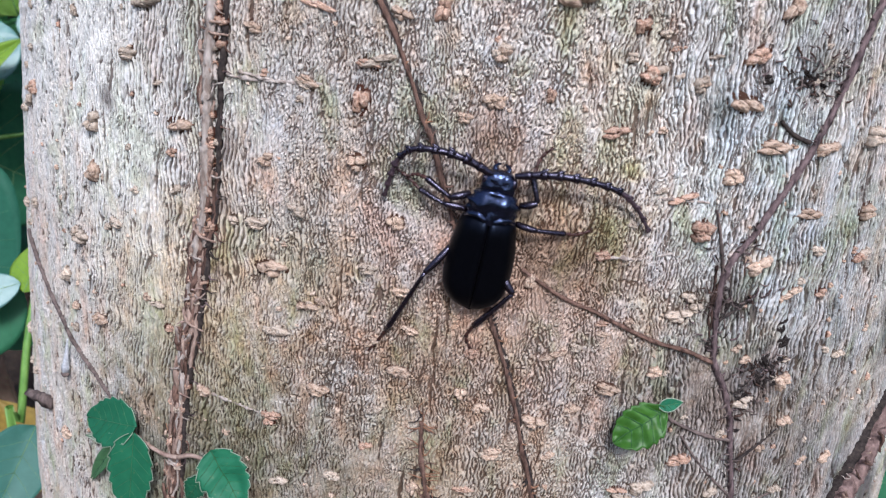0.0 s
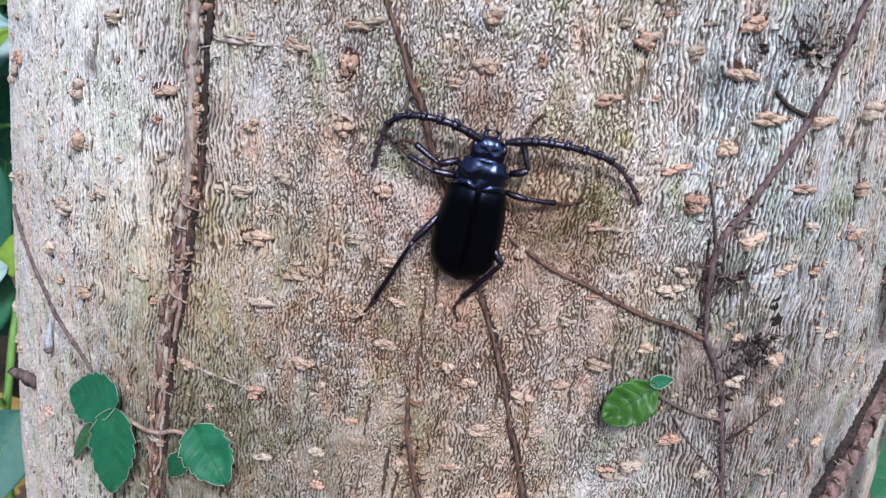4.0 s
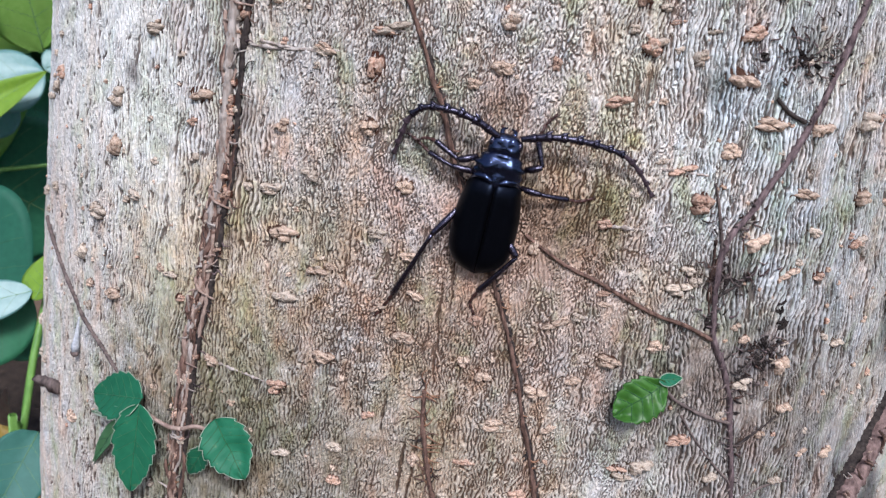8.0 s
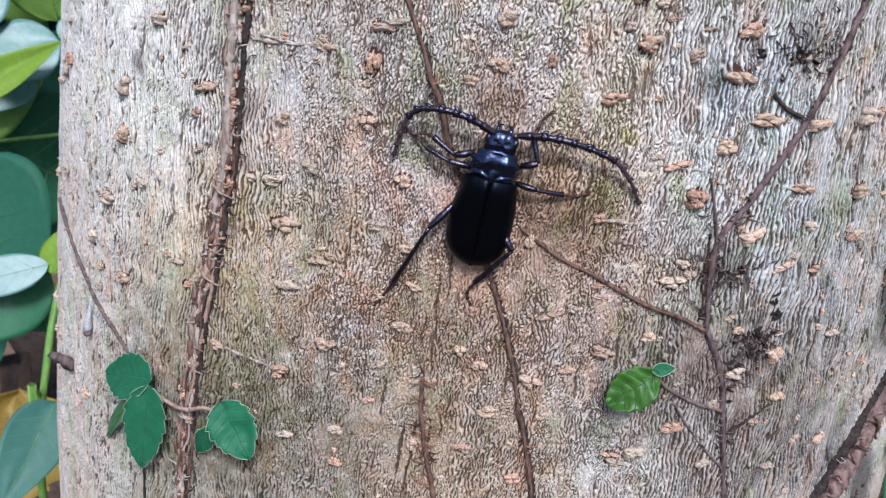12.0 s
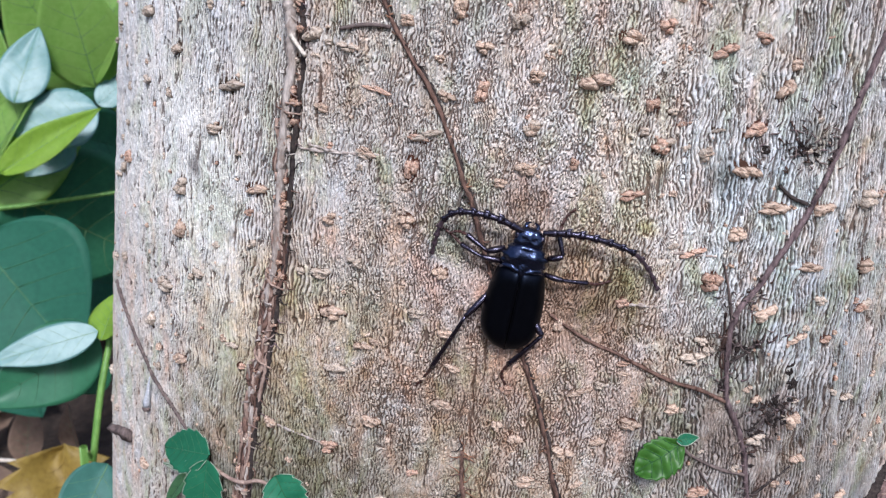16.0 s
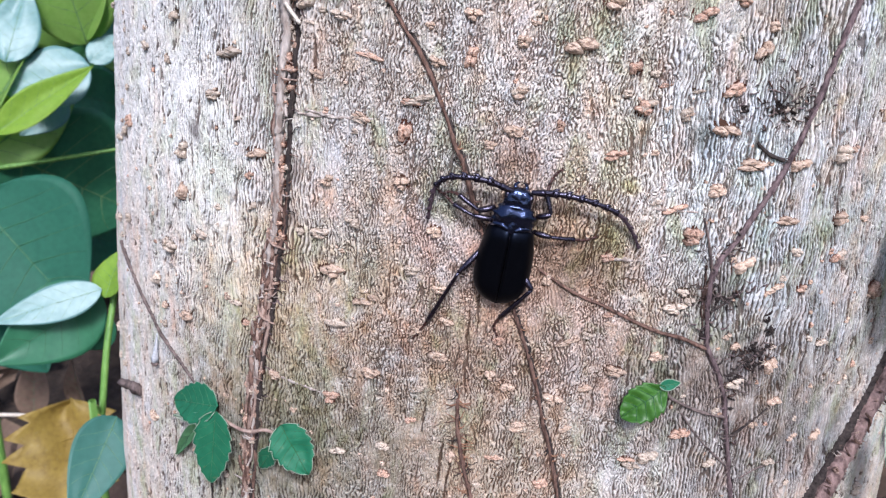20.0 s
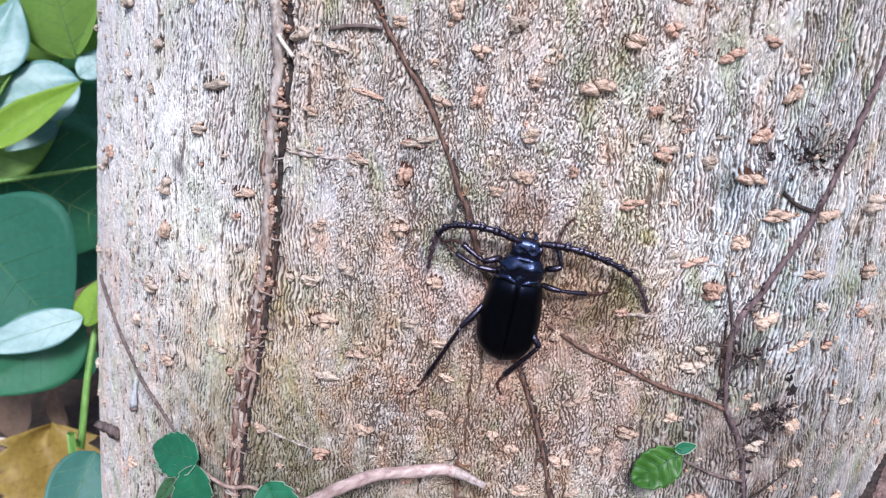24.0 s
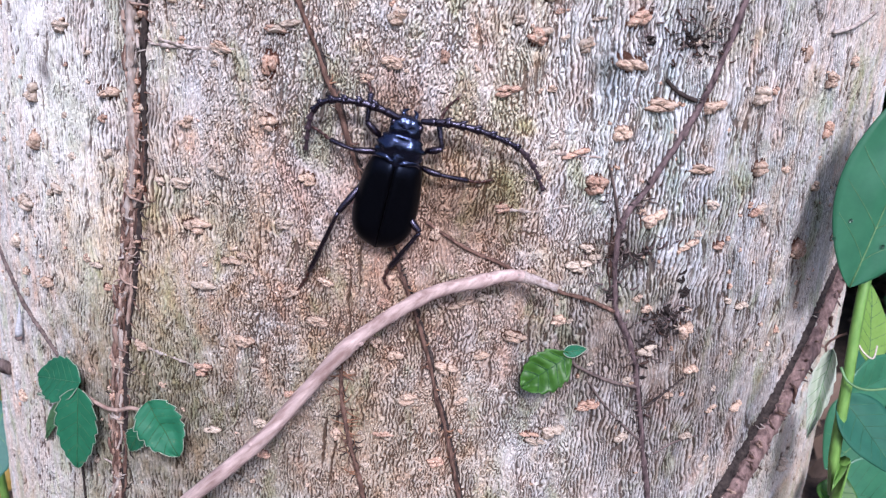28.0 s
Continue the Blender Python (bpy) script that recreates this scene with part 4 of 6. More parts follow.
# Dark stripes along the vine near its fork.
for line in ([(18.20, -0.0855), (18.30, -0.0930), (18.35, -0.1010), (18.75, -0.1085)], [(18.95, -0.0870), (18.45, -0.0960), (18.75, -0.1050)], [(20.60, -0.1215), (21.90, -0.1330), (22.50, -0.1440)]):
    vine_stem("dark_stripe", line, 0.0006, 0.0003, VINE_DEEP, right_vine, "dark stripe along the vine", 0.0001, 40, 0.8, 7, 0.7, 0.8)
vine_stem("side_shoot", [(2.81, -0.0870), (4.25, -0.0906), (6.64, -0.0956), (9.02, -0.0992), (11.51, -0.1040), (14.08, -0.1086), (16.67, -0.1117), (19.38, -0.1165)], 0.0006, 0.0009, VINE, right_vine, "thin brown side shoot")
vine_stem("side_shoot", [(16.15, -0.1343), (18.26, -0.1389), (20.32, -0.1429), (22.70, -0.1458)], 0.0006, 0.0008, VINE_GREY, right_vine)
vine_stem("side_shoot", [(17.87, -0.1417), (19.65, -0.1510), (21.76, -0.1600), (24.11, -0.1692)], 0.00045, 0.0006, VINE_GREY, right_vine)
vine_stem("side_shoot", [(23.66, -0.1548), (25.65, -0.1507), (27.69, -0.1458)], 0.0006, 0.0003, VINE_DARK, right_vine)
vine_stem("side_shoot", [(25.52, -0.1748), (27.92, -0.1723), (30.83, -0.1727)], 0.0005, 0.0003, VINE_GREY, right_vine)
vine_stem("side_shoot", [(19.29, -0.1030), (21.65, -0.0974), (22.40, -0.0933)], 0.0006, 0.0003, VINE_DARK, right_vine)
vine_stem("side_shoot", [(21.50, -0.0449), (22.77, -0.0487), (24.57, -0.0511)], 0.0007, 0.0009, VINE_DARK, right_vine, "dark stub")
for a0, z0, wide, count in (
    (24.14, -0.0318, 0.012, 60), (24.38, -0.1244, 0.010, 60), (18.61, -0.0950, 0.008, 44), (21.46, -0.0988, 0.008, 30),
    (19.20, -0.1092, 0.006, 16), (19.72, -0.0822, 0.007, 30), (23.22, -0.1346, 0.007, 22), (22.14, -0.0348, 0.008, 22), (23.30, -0.1566, 0.006, 14)):
    for q in range(count):
        rootlet(right_vine, a0 + rnd.gauss(0, 0.62) * math.degrees(wide / 0.2), z0 + rnd.gauss(0, 0.42) * wide, rnd.choice((20, 50, 130, 160, 200, 340, 310)) + rnd.uniform(-25, 25), rnd.uniform(0.0012, 0.0042),
                rnd.uniform(0.00014, 0.00040), rnd.choice((VINE_DARK, VINE_DEEP, VINE_GREY, VINE_GREY, VINE_PURPLE)), rnd, 0.4)

for q in range(90):
    a, z = along(right_line, rnd.random())
    rootlet(right_vine, a, z, rnd.choice((0, 180)) + rnd.uniform(-60, 60), rnd.uniform(0.0010, 0.0030), rnd.uniform(0.0002, 0.0005), rnd.choice((VINE_GREY, VINE_DARK, VINE_PURPLE)), rnd)
clod_dice = random.Random(17)
CLODS = [m.copy() for m in WARTS[:7]]
for m in CLODS:
    m.materials[0] = CLOD
for a0, z0, wide, high, count in ((23.6, -0.0335, 0.010, 0.0022, 16), (24.6, -0.1225, 0.006, 0.008, 30), (26.0, -0.1120, 0.002, 0.007, 9),
                                  (19.2, -0.1050, 0.003, 0.006, 7), (21.0, -0.0985, 0.004, 0.004, 5), (22.9, -0.1340, 0.003, 0.007, 10)):
    for q in range(count):
        clod = new("clod", CLODS[clod_dice.randrange(7)])
        clod.parent = right_vine
        size, drawn = clod_dice.uniform(0.0012, 0.0030), clod_dice.uniform(1.0, 1.9)
        clod.matrix_basis = (bark_frame(a0 + clod_dice.gauss(0, 0.6) * math.degrees(wide / 0.21), z0 + clod_dice.gauss(0, 0.6) * high, -0.0002, clod_dice.uniform(0, 360))
                             @ Matrix.Diagonal((size * drawn, size * clod_dice.uniform(0.4, 0.9), 0.5 * size, 1)))

# Cross ridges of the bark itself, laid on as thin rough tubes.
bark_folds = tagged(new("bark_ridges"), "pale bumpy ridges running across the bark", "rootlets")
fold_owner = bark_folds
for line in ([(-21.71, -0.0463), (-19.00, -0.0463), (-15.98, -0.0452), (-13.13, -0.0440)], [(9.00, -0.0826), (11.51, -0.0830), (14.24, -0.0816)], [(-22.26, -0.1471), (-19.28, -0.1474), (-15.94, -0.1484)],
             [(12.32, -0.0658), (14.18, -0.0661), (16.62, -0.0670)], [(-20.03, -0.0449), (-16.56, -0.0452), (-13.09, -0.0441)], [(-10.55, -0.0383), (-9.27, -0.0365), (-7.95, -0.0368)]):
    vine_stem("bark_ridge", [(a, z) for a, z in line], 0.0006, 0.0004, VINE_PALE, fold_owner, "", -0.0001, 60, 0.9, 7, 0.8, 0.9)

thin_line = [(-56.23, -0.1388), (-51.50, -0.1434), (-45.16, -0.1514), (-41.27, -0.1590), (-37.48, -0.1638), (-34.20, -0.1694)]
thin_twig = climbing_vine("thin dark vine shoot crossing the bark edge", thin_line, 0.0009, 0.0008, VINE_GREY)

thick_line = [(54.94, -0.1241), (50.96, -0.1336), (47.51, -0.1503), (43.66, -0.1673), (40.98, -0.1792), (38.49, -0.1906), (35.28, -0.2069), (33.59, -0.2176), (31.81, -0.2285)]
stub = tagged(new("broken_stub"), "short dark broken vine stub sticking out of the bark", "stub")
part("wood", tube(bmesh.new(), spline([Vector(p) for p in [(-0.1639, -0.1490, -0.2010), (-0.1722, -0.1457, -0.2014), (-0.1784, -0.1416, -0.2036)]], 8), lambda u: 0.0027 * (1 - 0.4 * u), 10, 0.6), VINE_GREY, stub)
straw = tagged(new("straw"), "pale straw fragment caught on the vine", "straw")
part("blade", tube(bmesh.new(), spline([Vector(p) for p in [(-0.0765, -0.1907, -0.0115), (-0.0738, -0.1921, -0.0146), (-0.0712, -0.1934, -0.0171)]], 8), lambda u: 0.0007, 6, 0.2), STRAW, straw)
silk = tagged(new("cocoon"), "small white silk wisp with a grey plug", "cocoon")
part("case", tube(bmesh.new(), spline([Vector(p) for p in [(-0.1455, -0.1641, -0.1583), (-0.1468, -0.1638, -0.1646), (-0.1485, -0.1634, -0.1730)]], 10), lambda u: 0.0003 + 0.0013 * u ** 1.6, 10, 0.5), COCOON, silk)
bm = bmesh.new()
ellipsoid(bm, (-0.1485, -0.1640, -0.1740), (0.0015, 0.0012, 0.0014), None, 10, 8, 0.4, 900)
part("plug", bm, VINE_GREY, silk, "grey crumbly plug")
bit = tagged(new("twig_fragment"), "short grey twig fragment stuck to the bark", "twig")
part("wood", tube(bmesh.new(), spline([Vector(p) for p in [(-0.0606, -0.1933, -0.0083), (-0.0525, -0.1954, -0.0063), (-0.0447, -0.1973, -0.0061)]], 10), lambda u: 0.0006, 6, 0.3), VINE_GREY, bit)
bit = tagged(new("twig_fragment"), "short pale twig fragment stuck to the bark", "twig")
part("wood", tube(bmesh.new(), spline([Vector(p) for p in [(0.1323, -0.1564, -0.0343), (0.1416, -0.1479, -0.0336), (0.1531, -0.1353, -0.0303)]], 10), lambda u: 0.0007, 6, 0.3), VINE_PALE, bit)
thick_vine = climbing_vine("thick reddish-brown woody vine with broken rootlets", thick_line, 0.0028, 0.0054, VINE_THICK, lift=0.0026, rough=0.16)
# Added strip in place of the shadow along the vine's left side.
vine_stem("strand", [(a - 1.1, z) for a, z in thick_line], 0.0016, 0.0034, VINE_DARK, thick_vine, "dark strip for shade or a shoot", 0.0004, 110, 0.25, 9, 0.7, 0.4)
for q in range(130):
    u = rnd.random() * (len(thick_line) - 1.001)
    i, t = int(u), u % 1
    a = thick_line[i][0] * (1 - t) + thick_line[i + 1][0] * t
    z = thick_line[i][1] * (1 - t) + thick_line[i + 1][1] * t
    hair = rootlet(thick_vine, a + rnd.uniform(-0.9, 0.9), z, rnd.choice((0, 180)) + rnd.uniform(-50, 50), rnd.uniform(0.002, 0.007), rnd.uniform(0.0002, 0.0005), rnd.choice((VINE_RED, VINE, STRAW, VINE_PALE, VINE_DARK)), rnd, 0.5)
    lift = rnd.uniform(0.001, 0.0045) * u / len(thick_line) + 0.001
    hair.location = on_bark(a, z, lift) - on_bark(a, z)
for q in range(24):
    a, z = along(thick_line, rnd.random())
    knot = new("knot", rnd.choice((WARTS_RED, WARTS_PALE, WARTS))[rnd.randrange(21)])
    knot.parent = thick_vine
    s = rnd.uniform(0.0015, 0.003)
    knot.matrix_basis = bark_frame(a + rnd.uniform(-0.8, 0.8), z, 0.003, rnd.uniform(0, 360)) @ Matrix.Diagonal((s, s * rnd.uniform(0.7, 1.6), 0.6 * s, 1))


for q in range(46):
    a, z = along(thick_line, rnd.random())
    splinter(thick_vine, a + rnd.uniform(-0.9, 0.9), z, rnd.uniform(0.004, 0.010), rnd.uniform(0.0003, 0.0008), rnd.uniform(1.0, 3.0), rnd.choice((VINE_RED_PALE, VINE_DEEP, VINE_THICK, VINE)), rnd.uniform(0.0045, 0.0062))
# Two sunken dark strips, added as shade in the gaps beside these vines.
vine_stem("strand", [(a + 0.22, z) for a, z in middle_line], 0.0006, 0.0009, VINE_DARK, middle_vine, "dark strip for shade or a shoot", -0.0003, 120, 0.9, 8, 0.8, 0.8)
vine_stem("strand", [(a + 0.25, z) for a, z in right_line], 0.0006, 0.0008, VINE_DARK, right_vine, "dark strip for shade or a shoot", -0.0003, 120, 0.9, 8, 0.8, 0.8)


# ------------------------------------------------------------------ leaves
def leaf(parent, base, tip, facing, width, material, rib=RIB_DARK, curl=0.12, fold=0.15, teeth=0.0, wide_at=0.42, wave=0.02, veins=5, name="leaf", label="", n=28, stalk=None, thick=0.0004, margin=None, puff=0.0, bold=1.0, blunt=0.8):
    """A leaf blade from base to tip, whose upper side faces the given way; the blade is a thin closed shell with ribs."""
    base, tip, facing = Vector(base), Vector(tip), Vector(facing)
    run = tip - base
    length = run.length
    y = run.normalized()
    z = (facing - y * facing.dot(y)).normalized()
    x = y.cross(z)
    m = Matrix((x, y, z)).transposed().to_4x4()
    m.translation = base
    seed = base.x * 97 + tip.z * 131

    def place(u, v):
        """u along 0..1, v across -1..1"""
        half = width / 2 * (math.sin(math.pi * u ** (math.log(0.5) / math.log(wide_at))) ** blunt * (1.12 - 0.34 * u) if 0 < u < 1 else 0) + 0.004 * length * (1 - u)
        if teeth:
            half *= 1 + teeth * ((u * 6.5 + 0.5 * noise.noise(Vector((u * 5, seed, 0)))) % 1 - 0.5) * abs(v) ** 3
        px = half * v
        bend = -curl * length * (u - 0.0) ** 2
        pz = bend + fold * abs(px) + wave * length * noise.noise(Vector((u * 3, v * 1.5 + seed, seed)))
        if puff:
            lane = (u - 0.16 * abs(v) - 0.12) / 0.7 * veins
            pz += puff * width * (abs(math.sin(math.pi * lane)) - 0.5) * min(1, 4 * abs(v)) * (1 - abs(v) ** 3)
        return Vector((px, u * length, pz))

    bm = bmesh.new()
    cross = (-1, -0.86, -0.72, -0.56, -0.4, -0.26, -0.14, 0, 0.14, 0.26, 0.4, 0.56, 0.72, 0.86, 1)
    sides = []
    for off in (0, -thick):
        rows = []
        for i in range(n + 1):
            u = i / n
            rows.append([bm.verts.new(place(u, v) + Vector((0, 0, off))) for v in cross])
        sides.append(rows)
    for s, rows in enumerate(sides):
        for i in range(n):
            for j in range(len(cross) - 1):
                q = (rows[i][j], rows[i][j + 1], rows[i + 1][j + 1], rows[i + 1][j])
                bm.faces.new(q if s == 0 else q[::-1])
    for j in (0, len(cross) - 1):
        for i in range(n):
            q = (sides[0][i][j], sides[0][i + 1][j], sides[1][i + 1][j], sides[1][i][j])
            bm.faces.new(q if j == 0 else q[::-1])
    ob = part(name, bm, material, parent, label)
    ob.matrix_basis = m
    bm = bmesh.new()
    tube(bm, [place(i / 12 * 0.98, 0) + Vector((0, 0, 0.0001)) for i in range(13)], lambda u: max(0.006 * width * (1.3 - u), 0.00012), 6)
    part("midrib", bm, rib, ob)
    for q in range(veins):
        for s in (-1, 1):
            u0 = 0.12 + 0.7 * q / max(veins, 1)
            pts = [place(u0 + 0.16 * t, s * 0.86 * t) + Vector((0, 0, 0.00005)) for t in (0, 0.25, 0.5, 0.75, 1)]
            part("vein", tube(bmesh.new(), pts, lambda u: max(0.0035 * bold * width * (1 - 0.7 * u), 0.00008), 4), rib, ob)
    if margin is not None:
        for s in (-1, 1):
            part("margin", tube(bmesh.new(), [place(0.01 + 0.98 * i / 40, s) for i in range(41)], lambda u: 0.00013, 4), margin, ob, "pale leaf margin")
    if stalk is not None:
        part("leaf_stalk", tube(bmesh.new(), spline([Vector(p) for p in stalk], 12), lambda u: 0.0008, 6), STALK_RED, parent)
    return ob


TO_VIEW = Vector((0, -0.9, 0.42))

# trailing sprig with leaves at the foot of the brown vine
sprig = tagged(new("vine_sprig"), "small green three-leaved vine sprig hanging on the bark", "vine sprig")
leaf(sprig, (-0.1080, -0.1976, -0.1668), (-0.1345, -0.1812, -0.1785), (0, -0.8, 0.6), 0.0168, LEAF_VINE, teeth=0.14, curl=0.05, wide_at=0.45, blunt=0.58, margin=LEAF_CURLED)
leaf(sprig, (-0.1081, -0.1988, -0.1683), (-0.1121, -0.2028, -0.2029), TO_VIEW, 0.0156, LEAF_VINE, teeth=0.18, curl=0.05, wide_at=0.46, blunt=0.58, margin=LEAF_CURLED)
leaf(sprig, (-0.1183, -0.1909, -0.1815), (-0.1447, -0.1752, -0.2187), (-0.3, -0.8, 0.55), 0.0062, LEAF_PALE, veins=3, fold=0.3)
leaf(sprig, (-0.1112, -0.1972, -0.1732), (-0.1352, -0.1862, -0.1842), TO_VIEW, 0.0046, LEAF_CURLED, veins=2, fold=0.3, name="folded_leaf", label="pale folded-over underside of a leaf")
leaf(sprig, (-0.0785, -0.2105, -0.1617), (-0.0665, -0.2183, -0.1775), TO_VIEW, 0.0160, LEAF_VINE, teeth=0.18, curl=0.05, wide_at=0.45, blunt=0.6, wave=0.08, puff=0.03, rib=RIB_BOLD, margin=LEAF_CURLED)
leaf(sprig, (-0.0819, -0.2094, -0.1739), (-0.0904, -0.2065, -0.1897), TO_VIEW, 0.0075, LEAF_VINE, teeth=0.2, veins=3, margin=LEAF_CURLED)
part("stalk", tube(bmesh.new(), spline([(-0.1100, -0.1948, -0.1721), (-0.1029, -0.1988, -0.1734), (-0.0969, -0.2018, -0.1735), (-0.0918, -0.2040, -0.1721)], 16), lambda u: 0.00060 + (0.00020) * u, 7), STALK_RED, sprig)
part("stalk", tube(bmesh.new(), spline([(-0.0918, -0.2040, -0.1721), (-0.0866, -0.2059, -0.1689), (-0.0799, -0.2085, -0.1681)], 16), lambda u: 0.00080 + (-0.00020) * u, 7), STALK_RED, sprig)
# two young leaves on the grey vine
young = tagged(new("leaf_sprig"), "pair of small bright green leaves on a bare shoot", "leaf sprig")
leaf(young, (0.0581, -0.2102, -0.1281), (0.0435, -0.2158, -0.1385), TO_VIEW, 0.0137, LEAF_YOUNG, teeth=0.16, curl=0.03, wide_at=0.55, blunt=0.62, wave=0.10, veins=4, rib=RIB_BOLD, puff=0.06, bold=5.0, n=44)
leaf(young, (0.0555, -0.2108, -0.1273), (0.0634, -0.2085, -0.1268), TO_VIEW, 0.0040, LEAF_VINE, veins=3, margin=LEAF_CURLED)
part("stalk", tube(bmesh.new(), spline([(0.0567, -0.2096, -0.1290), (0.0594, -0.2092, -0.1319), (0.0612, -0.2089, -0.1338)], 16), lambda u: 0.00050 + (0.00010) * u, 7), VINE_GREY, young)

# ------------------------------------------------------------------ plants beside the trunk
left_plant = tagged(new("leafy_plant"), "green leafy seedling with a folded pale leaf beside the trunk", "plant")
part("stem", tube(bmesh.new(), spline([(-0.2618, -0.0437, -0.8000), (-0.2694, -0.0252, -0.3536), (-0.2668, -0.0179, -0.3305), (-0.2665, 0.0008, -0.2886), (-0.2668, 0.0178, -0.2631), (-0.2662, 0.0301, -0.2433)], 16), lambda u: 0.00280 + (-0.00060) * u, 7), STALK, left_plant)
leaf(left_plant, (-0.2664, 0.0082, -0.2517), (-0.2605, 0.0280, -0.2236), (-0.4, -0.85, 0.1), 0.0299, LEAF_LIME, rib=RIB, curl=0.05, fold=0.2, wide_at=0.4)
leaf(left_plant, (-0.2686, 0.0102, -0.2464), (-0.3273, -0.0250, -0.2584), (0.296, -0.714, 0.635), 0.0259, LEAF_SHEEN, rib=RIB, curl=0.02, fold=0.02, wave=0.008)
leaf(left_plant, (-0.2781, 0.0263, -0.2604), (-0.3249, -0.0346, -0.2848), (0.3, -0.9, 0.2), 0.0544, LEAF_DEEP, rib=RIB_DARK, curl=0.1)
leaf(left_plant, (-0.2734, 0.0275, -0.2831), (-0.3037, 0.0207, -0.3064), (0.2, -0.9, 0.3), 0.0261, LEAF_DEEP)
leaf(left_plant, (-0.2399, -0.0450, -0.3075), (-0.2431, -0.1073, -0.3381), (0.35, -0.75, 0.45), 0.0362, LEAF_TEAL, rib=RIB, wide_at=0.36)
left_shrub = tagged(new("shrub"), "shrub with large glossy green leaves behind the trunk", "shrub")
part("stem", tube(bmesh.new(), spline([(-0.6042, 0.2833, -0.8200), (-0.5977, 0.3066, -0.5286), (-0.5881, 0.3245, -0.4036), (-0.5982, 0.3581, -0.3212), (-0.6012, 0.3857, -0.2432)], 16), lambda u: 0.00600 + (-0.00200) * u, 7), STALK, left_shrub)
part("branch", tube(bmesh.new(), spline([(-0.5982, 0.3581, -0.3212), (-0.5449, 0.3945, -0.3204), (-0.4525, 0.4493, -0.3121)], 16), lambda u: 0.00350 + (-0.00150) * u, 7), STALK, left_shrub)
leaf(left_shrub, (-0.5679, 0.3089, -0.3328), (-0.4484, 0.2613, -0.4405), (0.6, -0.75, -0.15), 0.1819, LEAF_SHADE, rib=RIB_DARK)
leaf(left_shrub, (-0.5918, 0.4037, -0.3156), (-0.4668, 0.4784, -0.4216), (0.4, -0.85, 0.2), 0.1976, LEAF_DEEP, rib=RIB)
leaf(left_shrub, (-0.5008, 0.4611, -0.1958), (-0.5084, 0.4237, -0.0523), (0.35, -0.8, 0.5), 0.0921, LEAF_BRIGHT, rib=RIB)
leaf(left_shrub, (-0.5025, 0.4610, -0.1926), (-0.4809, 0.4931, -0.0730), (-0.3, -0.9, 0.2), 0.0580, LEAF_BRIGHT, rib=RIB, fold=0.4)
leaf(left_shrub, (-0.5296, 0.5011, -0.2063), (-0.5047, 0.5837, -0.1441), (0.35, -0.8, 0.5), 0.0700, LEAF_DEEP)
leaf(left_shrub, (-0.4693, 0.4034, -0.2052), (-0.5463, 0.3568, -0.2281), (0.318, -0.784, 0.534), 0.0693, LEAF_SHEEN, rib=RIB, curl=0.02, fold=0.02)
leaf(left_shrub, (-0.5793, 0.3487, -0.2826), (-0.5281, 0.3959, -0.1570), (-0.5, -0.8, 0.1), 0.0558, LEAF_BRIGHT, fold=0.4)
leaf(left_shrub, (-0.5438, 0.3261, -0.2620), (-0.4494, 0.3804, -0.2006), (-0.3, -0.9, 0.1), 0.0372, LEAF_LIME, rib=RIB, fold=0.4, curl=-0.1)
leaf(left_shrub, (-0.6056, 0.3810, -0.3163), (-0.5079, 0.4470, -0.2338), (0.2, -0.95, -0.1), 0.0806, LEAF_BRIGHT, fold=0.3)
leaf(left_shrub, (-0.5296, 0.5019, -0.2030), (-0.5778, 0.4388, -0.0694), (0.1, -0.7, 0.7), 0.1114, LEAF_BRIGHT, rib=RIB)
leaf(left_shrub, (-0.6424, 0.4415, -0.2546), (-0.6390, 0.4564, -0.0869), (0.2, -0.8, 0.5), 0.0920, LEAF_BRIGHT, rib=RIB)
leaf(left_shrub, (-0.5177, 0.4235, -0.2444), (-0.5522, 0.3807, -0.2839), (0.330, -0.770, 0.546), 0.0507, LEAF_SHEEN, rib=RIB, curl=0.02, fold=0.02)
leaf(left_shrub, (-0.5405, 0.3630, -0.1958), (-0.5342, 0.4166, -0.1227), (0.358, -0.767, 0.532), 0.0525, LEAF_SHEEN, rib=RIB, curl=0.02, fold=0.02)
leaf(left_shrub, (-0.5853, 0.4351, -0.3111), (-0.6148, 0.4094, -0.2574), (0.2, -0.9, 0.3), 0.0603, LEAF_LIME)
leaf(left_shrub, (-0.4937, 0.4468, -0.2123), (-0.4674, 0.4764, -0.1843), (0.319, -0.785, 0.532), 0.0328, LEAF_SHEEN, curl=0.02, fold=0.02)
leaf(left_shrub, (-0.6161, 0.4309, -0.4178), (-0.5047, 0.5237, -0.4884), (0.35, -0.8, 0.5), 0.1299, LEAF_DEEP)
leaf(left_shrub, (-0.6335, 0.3573, -0.4545), (-0.5358, 0.3249, -0.5637), (0.3,-0.5,0.8), 0.1304, LEAF_SHADE)
leaf(left_shrub, (-0.5467, 0.5447, -0.2276), (-0.4952, 0.6294, -0.2179), (0.35, -0.8, 0.5), 0.0893, LEAF_BRIGHT)
leaf(left_shrub, (-0.5897, 0.5623, -0.2887), (-0.5320, 0.6382, -0.3287), (0.35, -0.8, 0.5), 0.0931, LEAF_DEEP)
dead = tagged(new("dead_leaf"), "large ragged yellow dead leaf caught beside the trunk", "leaf")
leaf(dead, (-0.4331, 0.2044, -0.5045), (-0.3981, 0.0975, -0.5908), (0.3,-0.85,0.3), 0.1066, LEAF_YELLOW, rib=LEAF_YELLOW, wave=0.14, teeth=0.5, fold=0.35)
